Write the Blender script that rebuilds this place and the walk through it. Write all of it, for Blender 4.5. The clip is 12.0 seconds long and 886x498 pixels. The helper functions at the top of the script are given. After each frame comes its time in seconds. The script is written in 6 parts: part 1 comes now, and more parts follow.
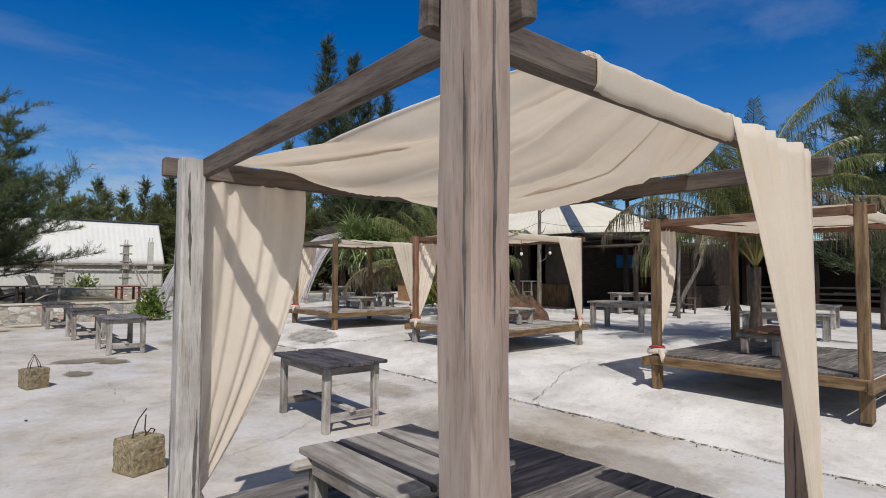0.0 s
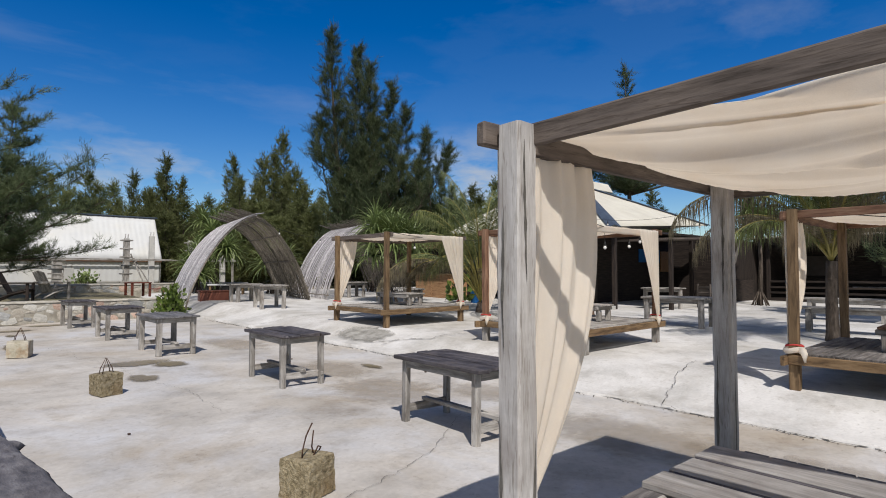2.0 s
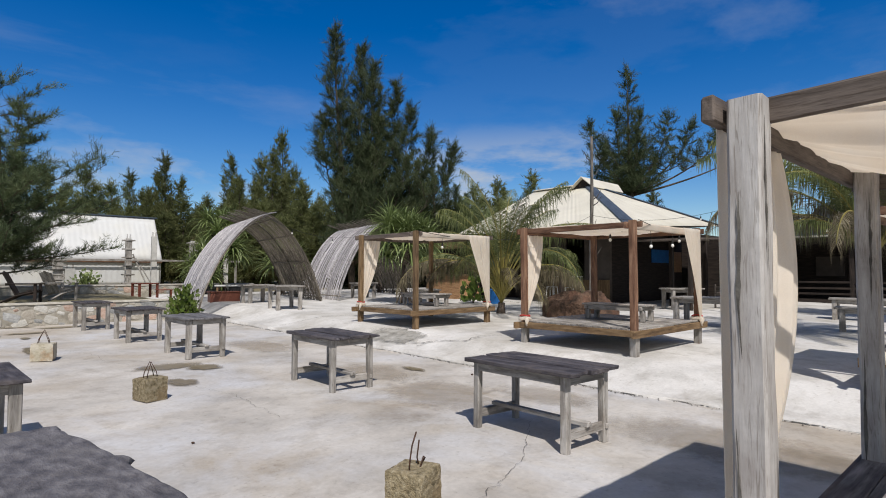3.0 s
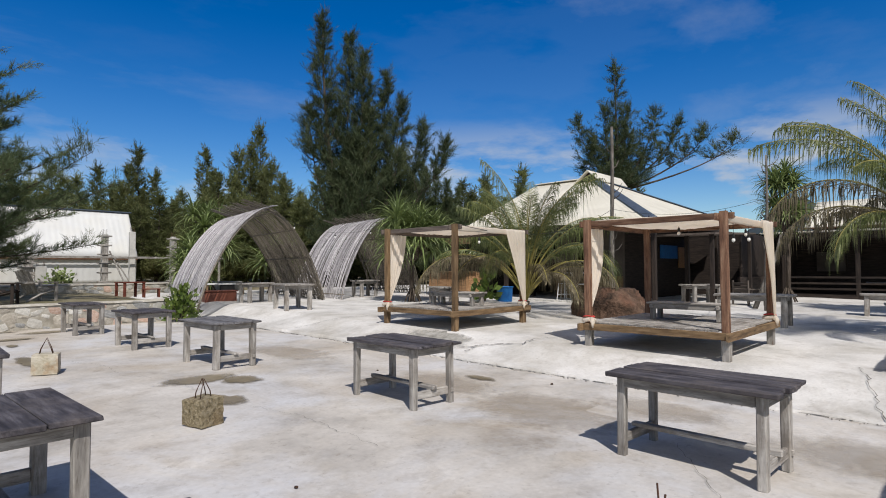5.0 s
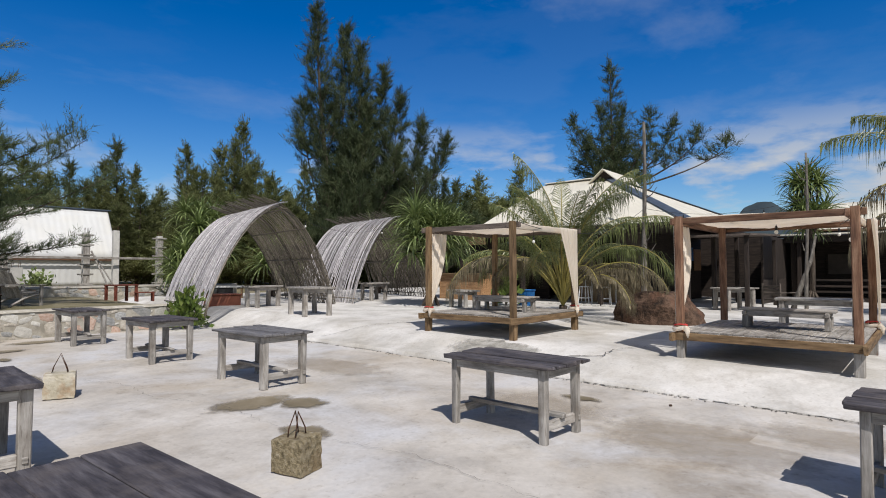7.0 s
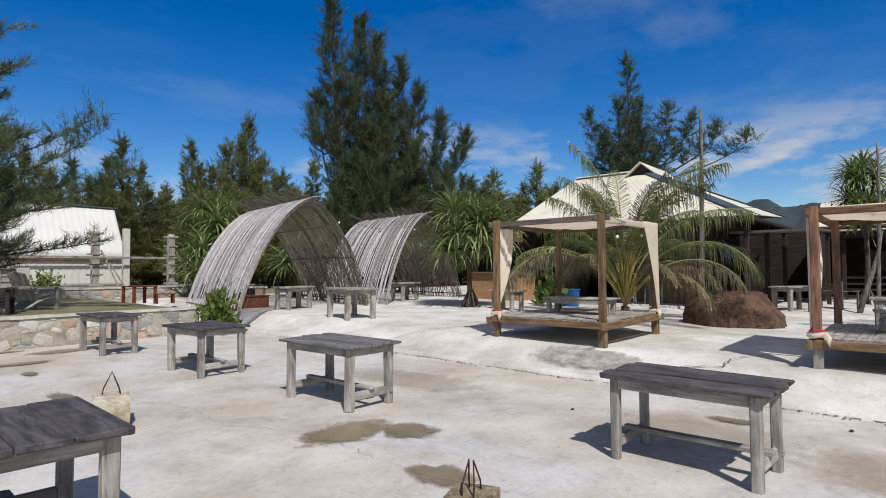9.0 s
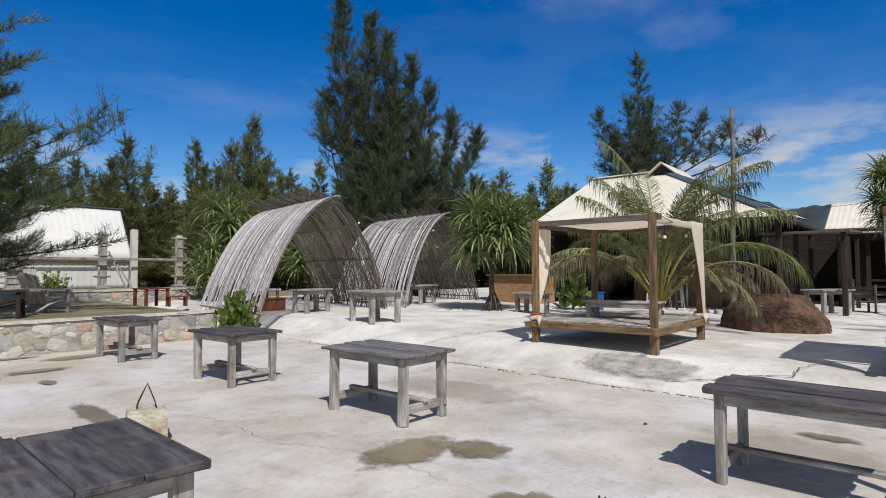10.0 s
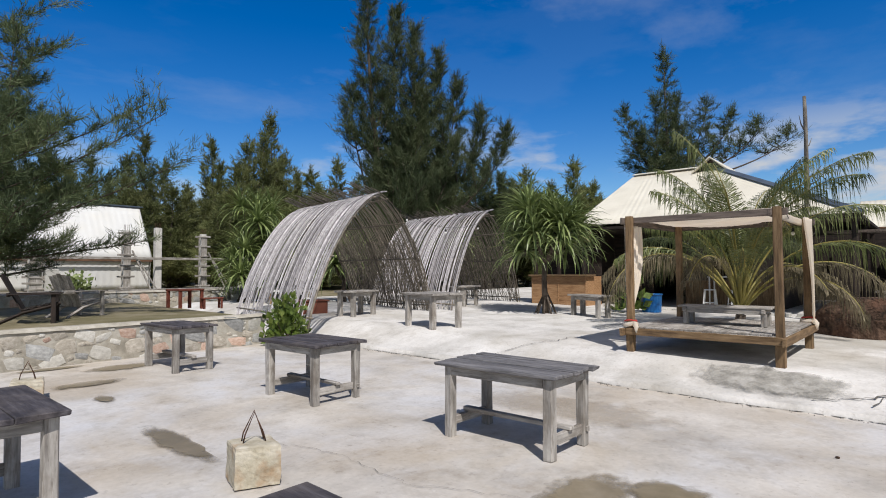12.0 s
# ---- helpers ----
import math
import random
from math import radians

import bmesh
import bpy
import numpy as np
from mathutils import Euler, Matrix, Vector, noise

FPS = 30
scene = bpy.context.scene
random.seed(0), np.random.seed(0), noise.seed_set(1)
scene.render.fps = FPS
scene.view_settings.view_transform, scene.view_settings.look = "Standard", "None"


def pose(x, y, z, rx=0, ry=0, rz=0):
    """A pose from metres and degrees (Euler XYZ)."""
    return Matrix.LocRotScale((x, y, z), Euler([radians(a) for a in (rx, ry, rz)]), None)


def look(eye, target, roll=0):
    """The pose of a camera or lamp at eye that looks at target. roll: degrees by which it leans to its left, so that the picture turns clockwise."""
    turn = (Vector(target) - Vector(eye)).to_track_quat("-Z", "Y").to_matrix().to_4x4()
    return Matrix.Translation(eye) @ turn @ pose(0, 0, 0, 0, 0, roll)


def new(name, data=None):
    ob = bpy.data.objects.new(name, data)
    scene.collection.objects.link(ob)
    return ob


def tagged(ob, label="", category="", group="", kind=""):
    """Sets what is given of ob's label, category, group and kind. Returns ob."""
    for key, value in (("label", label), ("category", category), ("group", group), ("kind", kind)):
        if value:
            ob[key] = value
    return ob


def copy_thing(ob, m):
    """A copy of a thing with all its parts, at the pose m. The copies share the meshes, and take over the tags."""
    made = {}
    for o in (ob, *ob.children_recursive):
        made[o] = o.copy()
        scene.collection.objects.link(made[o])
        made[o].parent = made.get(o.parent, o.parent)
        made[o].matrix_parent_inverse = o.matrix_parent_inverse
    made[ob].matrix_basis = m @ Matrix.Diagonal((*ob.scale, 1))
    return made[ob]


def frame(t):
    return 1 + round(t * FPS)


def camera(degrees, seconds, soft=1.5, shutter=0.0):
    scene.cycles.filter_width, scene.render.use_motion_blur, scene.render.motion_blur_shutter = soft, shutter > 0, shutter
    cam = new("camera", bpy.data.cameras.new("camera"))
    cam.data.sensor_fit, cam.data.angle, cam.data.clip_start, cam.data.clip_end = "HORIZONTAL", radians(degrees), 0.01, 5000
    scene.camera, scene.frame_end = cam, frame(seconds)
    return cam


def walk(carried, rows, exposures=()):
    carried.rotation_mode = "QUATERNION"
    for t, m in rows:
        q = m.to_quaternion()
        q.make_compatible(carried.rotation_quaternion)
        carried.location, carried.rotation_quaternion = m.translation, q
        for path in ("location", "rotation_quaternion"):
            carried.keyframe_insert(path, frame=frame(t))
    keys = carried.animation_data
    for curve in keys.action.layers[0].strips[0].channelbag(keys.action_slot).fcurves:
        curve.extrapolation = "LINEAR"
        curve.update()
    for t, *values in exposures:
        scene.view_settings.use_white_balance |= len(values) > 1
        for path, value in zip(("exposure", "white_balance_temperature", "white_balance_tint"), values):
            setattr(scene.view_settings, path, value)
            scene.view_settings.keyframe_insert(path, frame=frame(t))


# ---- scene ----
cam = camera(76.2, 12.0, soft=1.0)
METRES, EYE, TILT, LEAN, TURN = 10.4, 1.56, 0.0, 0.0, -40.7
ROWS = [
    (0.0, 0.0, 0.0, 0.0, -0.01, 2.76, -0.18),
    (0.5, -0.0386, 0.0195, -0.0011, -0.89, 2.33, -0.07),
    (1.0, -0.0815, 0.0277, -0.0018, -1.44, 2.43, -0.15),
    (1.5, -0.1224, 0.0366, -0.0007, -1.78, 2.59, -0.15),
    (2.0, -0.1607, 0.057, -0.0008, -1.98, 2.28, -0.06),
    (2.5, -0.2024, 0.0674, -0.002, -2.22, 2.44, -0.12),
    (3.0, -0.2399, 0.0875, -0.0034, -2.85, 2.4, -0.04),
    (5.0, -0.3722, 0.1935, -0.0021, -6.03, 2.03, 0.18),
    (5.5, -0.4053, 0.2191, -0.0009, -7.04, 2.22, 0.11),
    (6.0, -0.4312, 0.2579, -0.0012, -7.92, 2.0, 0.26),
    (6.5, -0.4657, 0.2917, -0.0026, -8.36, 2.01, 0.16),
    (7.0, -0.4995, 0.3212, -0.0014, -8.66, 2.22, 0.08),
    (9.0, -0.6076, 0.4474, -0.0003, -9.01, 2.08, 0.31),
    (9.5, -0.635, 0.4749, 0.0002, -8.99, 2.27, 0.22),
    (10.0, -0.6584, 0.5041, -0.0002, -9.01, 2.3, 0.24),
    (10.5, -0.6845, 0.5344, -0.0001, -8.95, 2.21, 0.26),
    (11.0, -0.716, 0.5559, 0.0025, -8.86, 2.41, 0.11),
    (11.5, -0.7386, 0.5806, 0.0027, -8.75, 2.41, 0.23),
    (12.0, -0.7611, 0.6095, 0.0035, -8.53, 2.22, 0.21),
]
walk(cam, [(t, pose(0, 0, EYE, TILT, LEAN, TURN) @ pose(METRES * x, METRES * y, METRES * z, 90 + pitch, roll, yaw)) for t, x, y, z, yaw, pitch, roll in ROWS],
     exposures=((0.0, -0.31), (2.5, -0.25), (5.5, -0.19), (9.5, -0.14), (12.0, -0.10)))

# ---- light ----
SUN_TO = Vector((-0.435, -0.64, 1.0)).normalized()
world = bpy.data.worlds.new("sky")
scene.world = world
world.use_nodes = True
wn, wl = world.node_tree.nodes, world.node_tree.links
wn.clear()
sky = wn.new("ShaderNodeTexSky")
sky.sky_type, sky.sun_disc = "NISHITA", False
sky.sun_elevation, sky.sun_rotation = math.asin(SUN_TO.z), math.atan2(SUN_TO.x, SUN_TO.y)
sky.air_density, sky.dust_density, sky.ozone_density = 1.0, 0.2, 3.0
wgeo = wn.new("ShaderNodeTexCoord")
sep = wn.new("ShaderNodeSeparateXYZ")
wl.new(wgeo.outputs["Generated"], sep.inputs[0])
hsv = wn.new("ShaderNodeHueSaturation")
hsv.inputs["Saturation"].default_value, hsv.inputs["Value"].default_value = 1.48, 1.22
hsv.inputs["Hue"].default_value = 0.512
wl.new(sky.outputs[0], hsv.inputs["Color"])
# thin clouds, low over the horizon towards the hills and as faint streaks higher up
cmap = wn.new("ShaderNodeMapping")
cmap.inputs["Scale"].default_value = (1.0, 1.0, 3.2)
cmap.inputs["Location"].default_value = (0.35, 0.1, 0.0)
wl.new(wgeo.outputs["Generated"], cmap.inputs[0])
cn = wn.new("ShaderNodeTexNoise")
cn.inputs["Scale"].default_value, cn.inputs["Detail"].default_value, cn.inputs["Roughness"].default_value = 3.2, 9, 0.58
wl.new(cmap.outputs[0], cn.inputs["Vector"])
cr = wn.new("ShaderNodeMapRange")
cr.inputs["From Min"].default_value, cr.inputs["From Max"].default_value = 0.51, 0.61
wl.new(cn.outputs["Fac"], cr.inputs["Value"])
low = wn.new("ShaderNodeMapRange")
low.inputs["From Min"].default_value, low.inputs["From Max"].default_value = 0.26, 0.16
low.inputs["To Min"].default_value, low.inputs["To Max"].default_value = 0.035, 0.95
wl.new(sep.outputs["Z"], low.inputs["Value"])
side = wn.new("ShaderNodeMapRange")
side.inputs["From Min"].default_value, side.inputs["From Max"].default_value = 0.35, 0.85
side.inputs["To Min"].default_value, side.inputs["To Max"].default_value = 0.45, 1.0
wl.new(sep.outputs["X"], side.inputs["Value"])
m1 = wn.new("ShaderNodeMath"); m1.operation = "MULTIPLY"
m2 = wn.new("ShaderNodeMath"); m2.operation = "MULTIPLY"
wl.new(cr.outputs[0], m1.inputs[0]); wl.new(low.outputs[0], m1.inputs[1])
wl.new(m1.outputs[0], m2.inputs[0]); wl.new(side.outputs[0], m2.inputs[1])
cmix = wn.new("ShaderNodeMix"); cmix.data_type = "RGBA"
# long thin wisps across the blue
smap = wn.new("ShaderNodeMapping")
smap.inputs["Scale"].default_value, smap.inputs["Rotation"].default_value = (1.2, 4.5, 9.0), (radians(20), radians(-38), radians(25))
wl.new(wgeo.outputs["Generated"], smap.inputs[0])
sn = wn.new("ShaderNodeTexNoise")
sn.inputs["Scale"].default_value, sn.inputs["Detail"].default_value, sn.inputs["Roughness"].default_value = 0.8, 8, 0.6
wl.new(smap.outputs[0], sn.inputs["Vector"])
wisp = wn.new("ShaderNodeMapRange")
wisp.inputs["From Min"].default_value, wisp.inputs["From Max"].default_value, wisp.inputs["To Max"].default_value = 0.53, 0.80, 0.22
wl.new(sn.outputs["Fac"], wisp.inputs["Value"])
m3 = wn.new("ShaderNodeMath"); m3.operation = "MAXIMUM"
wl.new(m2.outputs[0], m3.inputs[0]); wl.new(wisp.outputs[0], m3.inputs[1])
wl.new(m3.outputs[0], cmix.inputs["Factor"])
# the sky pales in the haze round the sun
halo = wn.new("ShaderNodeVectorMath"); halo.operation = "DOT_PRODUCT"
halo.inputs[1].default_value = SUN_TO
wl.new(wgeo.outputs["Generated"], halo.inputs[0])
hr = wn.new("ShaderNodeMapRange")
hr.inputs["From Min"].default_value, hr.inputs["From Max"].default_value = 0.0, 0.9
wl.new(halo.outputs["Value"], hr.inputs["Value"])
pale = wn.new("ShaderNodeHueSaturation")
pale.inputs["Saturation"].default_value, pale.inputs["Value"].default_value = 0.45, 0.85
wl.new(sky.outputs[0], pale.inputs["Color"])
hmix = wn.new("ShaderNodeMix"); hmix.data_type = "RGBA"
wl.new(hr.outputs[0], hmix.inputs["Factor"])
wl.new(hsv.outputs[0], hmix.inputs["A"]); wl.new(pale.outputs[0], hmix.inputs["B"])
wl.new(hmix.outputs["Result"], cmix.inputs["A"])
cmix.inputs["B"].default_value = (6.2, 6.5, 7.0, 1)
bg = wn.new("ShaderNodeBackground")
bg.inputs["Strength"].default_value = 0.097
wl.new(cmix.outputs["Result"], bg.inputs["Color"])
wout = wn.new("ShaderNodeOutputWorld")
wl.new(bg.outputs[0], wout.inputs["Surface"])

sun_data = bpy.data.lights.new("sun", "SUN")
sun_data.energy, sun_data.angle, sun_data.color = 4.65, radians(0.55), (1.0, 0.955, 0.912)
sun = new("sun", sun_data)
sun.matrix_world = look(SUN_TO * 60, (0, 0, 0))


# ---- materials ----
def material(name, colours, scale=6.0, bloom=None, stretch=(1, 1, 1), rough=0.75, bump=0.25, fine=60.0, metal=0.0, stain=None, stain_scale=0.7,
             translucent=0.0, vary=0.12, detail=6.0, bump_size=0.02, gloss=0.35, specks=0.0, grain=None, fibre=1.0):
    """Two scales of noise between the colours, an optional large stain colour, fine relief, and a change of value from object to object."""
    mat = bpy.data.materials.new(name)
    mat.use_nodes = True
    n, l = mat.node_tree.nodes, mat.node_tree.links
    bsdf = n["Principled BSDF"]
    tc = n.new("ShaderNodeTexCoord")
    mp = n.new("ShaderNodeMapping")
    mp.inputs["Scale"].default_value = stretch
    info = n.new("ShaderNodeObjectInfo")
    shift = n.new("ShaderNodeVectorMath"); shift.operation = "SCALE"
    shift.inputs[0].default_value = (31.0, 17.0, 23.0)
    l.new(info.outputs["Random"], shift.inputs["Scale"])
    add = n.new("ShaderNodeVectorMath"); add.operation = "ADD"
    l.new(tc.outputs["Object"], mp.inputs[0])
    l.new(mp.outputs[0], add.inputs[0]); l.new(shift.outputs[0], add.inputs[1])
    t1 = n.new("ShaderNodeTexNoise")
    t1.inputs["Scale"].default_value, t1.inputs["Detail"].default_value, t1.inputs["Roughness"].default_value = scale, detail, 0.62
    l.new(add.outputs[0], t1.inputs["Vector"])
    ramp = n.new("ShaderNodeValToRGB")
    cr_ = ramp.color_ramp
    k = len(colours)
    while len(cr_.elements) < k:
        cr_.elements.new(0.5)
    for i, c in enumerate(colours):
        cr_.elements[i].position = 0.3 + 0.4 * i / max(1, k - 1)
        cr_.elements[i].color = (*c, 1)
    l.new(t1.outputs["Fac"], ramp.inputs[0])
    colour = ramp.outputs[0]
    t2 = n.new("ShaderNodeTexNoise")
    t2.inputs["Scale"].default_value, t2.inputs["Detail"].default_value = fine, 4
    l.new(add.outputs[0], t2.inputs["Vector"])
    if stain:
        t3 = n.new("ShaderNodeTexNoise")
        t3.inputs["Scale"].default_value, t3.inputs["Detail"].default_value, t3.inputs["Roughness"].default_value = stain_scale, 7, 0.6
        l.new(tc.outputs["Object"], t3.inputs["Vector"])
        sr = n.new("ShaderNodeMapRange")
        sr.inputs["From Min"].default_value, sr.inputs["From Max"].default_value, sr.inputs["To Max"].default_value = 0.48, 0.68, 0.75
        l.new(t3.outputs["Fac"], sr.inputs["Value"])
        sm = n.new("ShaderNodeMix"); sm.data_type = "RGBA"
        l.new(sr.outputs[0], sm.inputs["Factor"]); l.new(colour, sm.inputs["A"])
        sm.inputs["B"].default_value = (*stain, 1)
        colour = sm.outputs["Result"]
    if bloom:
        t6 = n.new("ShaderNodeTexNoise")
        t6.inputs["Scale"].default_value, t6.inputs["Detail"].default_value, t6.inputs["Roughness"].default_value, t6.inputs["Distortion"].default_value = 0.55, 9, 0.66, 0.5
        l.new(add.outputs[0], t6.inputs["Vector"])
        br = n.new("ShaderNodeMapRange")
        br.inputs["From Min"].default_value, br.inputs["From Max"].default_value, br.inputs["To Max"].default_value = 0.47, 0.66, 0.8
        l.new(t6.outputs["Fac"], br.inputs["Value"])
        bx = n.new("ShaderNodeMix"); bx.data_type = "RGBA"
        l.new(br.outputs[0], bx.inputs["Factor"]); l.new(colour, bx.inputs["A"])
        bx.inputs["B"].default_value = (*bloom, 1)
        colour = bx.outputs["Result"]
    if specks:
        for sc, lo, hi, dark in ((2.4, 0.50, 0.72, 0.74), (14.0, 0.57, 0.72, 0.70), (70.0, 0.64, 0.74, 0.55)):
            t4 = n.new("ShaderNodeTexNoise")
            t4.inputs["Scale"].default_value, t4.inputs["Detail"].default_value, t4.inputs["Roughness"].default_value = sc, 8, 0.7
            l.new(add.outputs[0], t4.inputs["Vector"])
            pr = n.new("ShaderNodeMapRange")
            pr.inputs["From Min"].default_value, pr.inputs["From Max"].default_value, pr.inputs["To Max"].default_value = lo, hi, specks
            l.new(t4.outputs["Fac"], pr.inputs["Value"])
            dm = n.new("ShaderNodeMix"); dm.data_type, dm.blend_type = "RGBA", "MULTIPLY"
            l.new(pr.outputs[0], dm.inputs["Factor"]); l.new(colour, dm.inputs["A"])
            dm.inputs["B"].default_value = (dark, dark * 0.97, dark * 0.93, 1)
            colour = dm.outputs["Result"]
    if grain:
        # fine dark fibres and, at a larger scale, greyer worn streaks along the timber
        for sc, lo, hi, amount, tone in ((1.0, 0.55, 0.66, 0.65, (0.48, 0.44, 0.40)), (0.22, 0.54, 0.72, 0.4, (0.62, 0.57, 0.52))):
            gm = n.new("ShaderNodeMapping")
            gm.inputs["Scale"].default_value = [g * sc for g in grain]
            l.new(tc.outputs["Object"], gm.inputs[0])
            ga = n.new("ShaderNodeVectorMath"); ga.operation = "ADD"
            l.new(gm.outputs[0], ga.inputs[0]); l.new(shift.outputs[0], ga.inputs[1])
            t5 = n.new("ShaderNodeTexNoise")
            t5.inputs["Scale"].default_value, t5.inputs["Detail"].default_value, t5.inputs["Distortion"].default_value = 1.0, 7, 1.4
            l.new(ga.outputs[0], t5.inputs["Vector"])
            gr = n.new("ShaderNodeMapRange")
            gr.inputs["From Min"].default_value, gr.inputs["From Max"].default_value, gr.inputs["To Max"].default_value = lo, hi, amount * fibre
            l.new(t5.outputs["Fac"], gr.inputs["Value"])
            gx = n.new("ShaderNodeMix"); gx.data_type, gx.blend_type = "RGBA", "MULTIPLY"
            l.new(gr.outputs[0], gx.inputs["Factor"]); l.new(colour, gx.inputs["A"])
            gx.inputs["B"].default_value = (*tone, 1)
            colour = gx.outputs["Result"]
    val = n.new("ShaderNodeMapRange")
    val.inputs["To Min"].default_value, val.inputs["To Max"].default_value = 1 - vary, 1 + vary
    l.new(info.outputs["Random"], val.inputs["Value"])
    fv = n.new("ShaderNodeMapRange")
    fv.inputs["To Min"].default_value, fv.inputs["To Max"].default_value = 0.86, 1.14
    l.new(t2.outputs["Fac"], fv.inputs["Value"])
    mul = n.new("ShaderNodeMath"); mul.operation = "MULTIPLY"
    l.new(val.outputs[0], mul.inputs[0]); l.new(fv.outputs[0], mul.inputs[1])
    hs = n.new("ShaderNodeHueSaturation")
    l.new(colour, hs.inputs["Color"]); l.new(mul.outputs[0], hs.inputs["Value"])
    l.new(hs.outputs[0], bsdf.inputs["Base Color"])
    bsdf.inputs["Roughness"].default_value, bsdf.inputs["Metallic"].default_value = rough, metal
    bsdf.inputs["Specular IOR Level"].default_value = gloss
    mix_h = n.new("ShaderNodeMath"); mix_h.operation = "MULTIPLY_ADD"
    mix_h.inputs[1].default_value = 0.4
    l.new(t2.outputs["Fac"], mix_h.inputs[0]); l.new(t1.outputs["Fac"], mix_h.inputs[2])
    bp = n.new("ShaderNodeBump")
    bp.inputs["Strength"].default_value, bp.inputs["Distance"].default_value = bump, bump_size
    l.new(mix_h.outputs[0], bp.inputs["Height"])
    l.new(bp.outputs[0], bsdf.inputs["Normal"])
    if translucent:
        tr = n.new("ShaderNodeBsdfTranslucent")
        l.new(hs.outputs[0], tr.inputs["Color"])
        ms = n.new("ShaderNodeMixShader")
        ms.inputs[0].default_value = translucent
        l.new(bsdf.outputs[0], ms.inputs[1]); l.new(tr.outputs[0], ms.inputs[2])
        l.new(ms.outputs[0], n["Material Output"].inputs["Surface"])
    return mat


def wood(name, colours, axis, rough=0.8, **more):
    st = [9.0, 9.0, 9.0]
    st["xyz".index(axis)] = 1.1
    gn = [90.0, 90.0, 90.0]
    gn["xyz".index(axis)] = 5.5
    return material(name, colours, scale=2.2, stretch=st, rough=rough, grain=gn, bump=0.45, fine=14.0, bump_size=0.006, **more)


GREY = [(0.17, 0.155, 0.14), (0.33, 0.31, 0.285), (0.50, 0.475, 0.44)]
GREYPOST = [(0.25, 0.195, 0.165), (0.335, 0.272, 0.235), (0.40, 0.335, 0.295)]
DARK = [(0.026, 0.023, 0.027), (0.062, 0.056, 0.063), (0.13, 0.12, 0.13)]
BROWN = [(0.065, 0.033, 0.021), (0.18, 0.095, 0.058), (0.29, 0.18, 0.115)]
HONEY = [(0.07, 0.042, 0.022), (0.19, 0.122, 0.063), (0.28, 0.19, 0.105)]
# near-black wood: the shade under roofs and verandas is put into its colour
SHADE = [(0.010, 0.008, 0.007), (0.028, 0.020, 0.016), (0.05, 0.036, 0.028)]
G = {a: wood("weathered_grey_wood_" + a, GREY, a, stain=(0.15, 0.125, 0.10), stain_scale=3.5, vary=0.2, specks=0.6) for a in "xyz"}
GP = wood("pale_weathered_post", GREYPOST, "z", stain=(0.37, 0.265, 0.215), stain_scale=2.2, specks=0.8, fibre=0.7)
TABLEG = wood("grey_low_table_planks", [(0.17, 0.16, 0.15), (0.27, 0.255, 0.24), (0.36, 0.345, 0.325)], "x", specks=0.7, fibre=0.5, stain=(0.14, 0.12, 0.11), stain_scale=3.0)
GP2 = wood("silver_split_post", [(0.34, 0.32, 0.30), (0.46, 0.44, 0.42), (0.56, 0.54, 0.515)], "z", stain=(0.30, 0.27, 0.25), stain_scale=3.0, specks=0.8, fibre=1.0)
GB = {a: wood("grey_brown_beam_" + a, [(0.06, 0.048, 0.04), (0.13, 0.105, 0.09), (0.19, 0.155, 0.13)], a, specks=0.9) for a in "xy"}
LIVEWOOD = material("rough_dark_slab_wood", [(0.055, 0.052, 0.058), (0.115, 0.108, 0.115), (0.21, 0.20, 0.205)], scale=7.0, stretch=(2.0, 1.0, 1.0), rough=0.75, bump=0.9, fine=45.0, bump_size=0.02, stain=(0.16, 0.15, 0.15), stain_scale=2.5, specks=0.9, detail=10)
DECK = wood("dark_weathered_deck", [(0.05, 0.045, 0.043), (0.13, 0.118, 0.11), (0.27, 0.25, 0.235)], "x", specks=0.8, vary=0.25)
D = {a: wood("dark_weathered_wood_" + a, DARK, a, stain=(0.13, 0.112, 0.108), stain_scale=4.0, specks=0.8, fibre=0.7) for a in "xy"}
B = {a: wood("reddish_brown_wood_" + a, BROWN, a, specks=0.8, vary=0.2) for a in "xyz"}
Y = {a: wood("honey_brown_wood_" + a, HONEY, a, specks=0.9, vary=0.2) for a in "xyz"}
S = {a: wood("dark_shaded_wood_" + a, SHADE, a) for a in "xyz"}
PLY = wood("tan_plywood", [(0.22, 0.11, 0.05), (0.38, 0.22, 0.11), (0.46, 0.28, 0.15)], "y", rough=0.6)
REDWOOD = wood("red_painted_wood", [(0.10, 0.03, 0.02), (0.22, 0.06, 0.035)], "z")
CLOTH = material("cream_cotton", [(0.90, 0.825, 0.72), (0.95, 0.895, 0.81)], scale=3.0, rough=0.95, bump=0.12, fine=300.0, translucent=0.60, vary=0.03, gloss=0.1)
REDCLOTH = material("red_ribbon", [(0.4, 0.03, 0.03), (0.55, 0.06, 0.05)], rough=0.9, vary=0.1)
YARD = material("smooth_old_concrete", [(0.35, 0.325, 0.295), (0.50, 0.465, 0.42), (0.62, 0.585, 0.54)], scale=0.9, rough=0.8, bump=0.12, fine=22.0, stain=(0.39, 0.325, 0.245), stain_scale=0.42, vary=0.0, detail=12, specks=0.95, bloom=(0.56, 0.56, 0.575))
SLAB = material("white_rough_concrete", [(0.45, 0.435, 0.405), (0.62, 0.60, 0.57), (0.72, 0.70, 0.67)], scale=1.1, rough=0.9, bump=0.35, fine=30.0, stain=(0.42, 0.39, 0.335), stain_scale=0.5, vary=0.0, detail=12, specks=0.95)
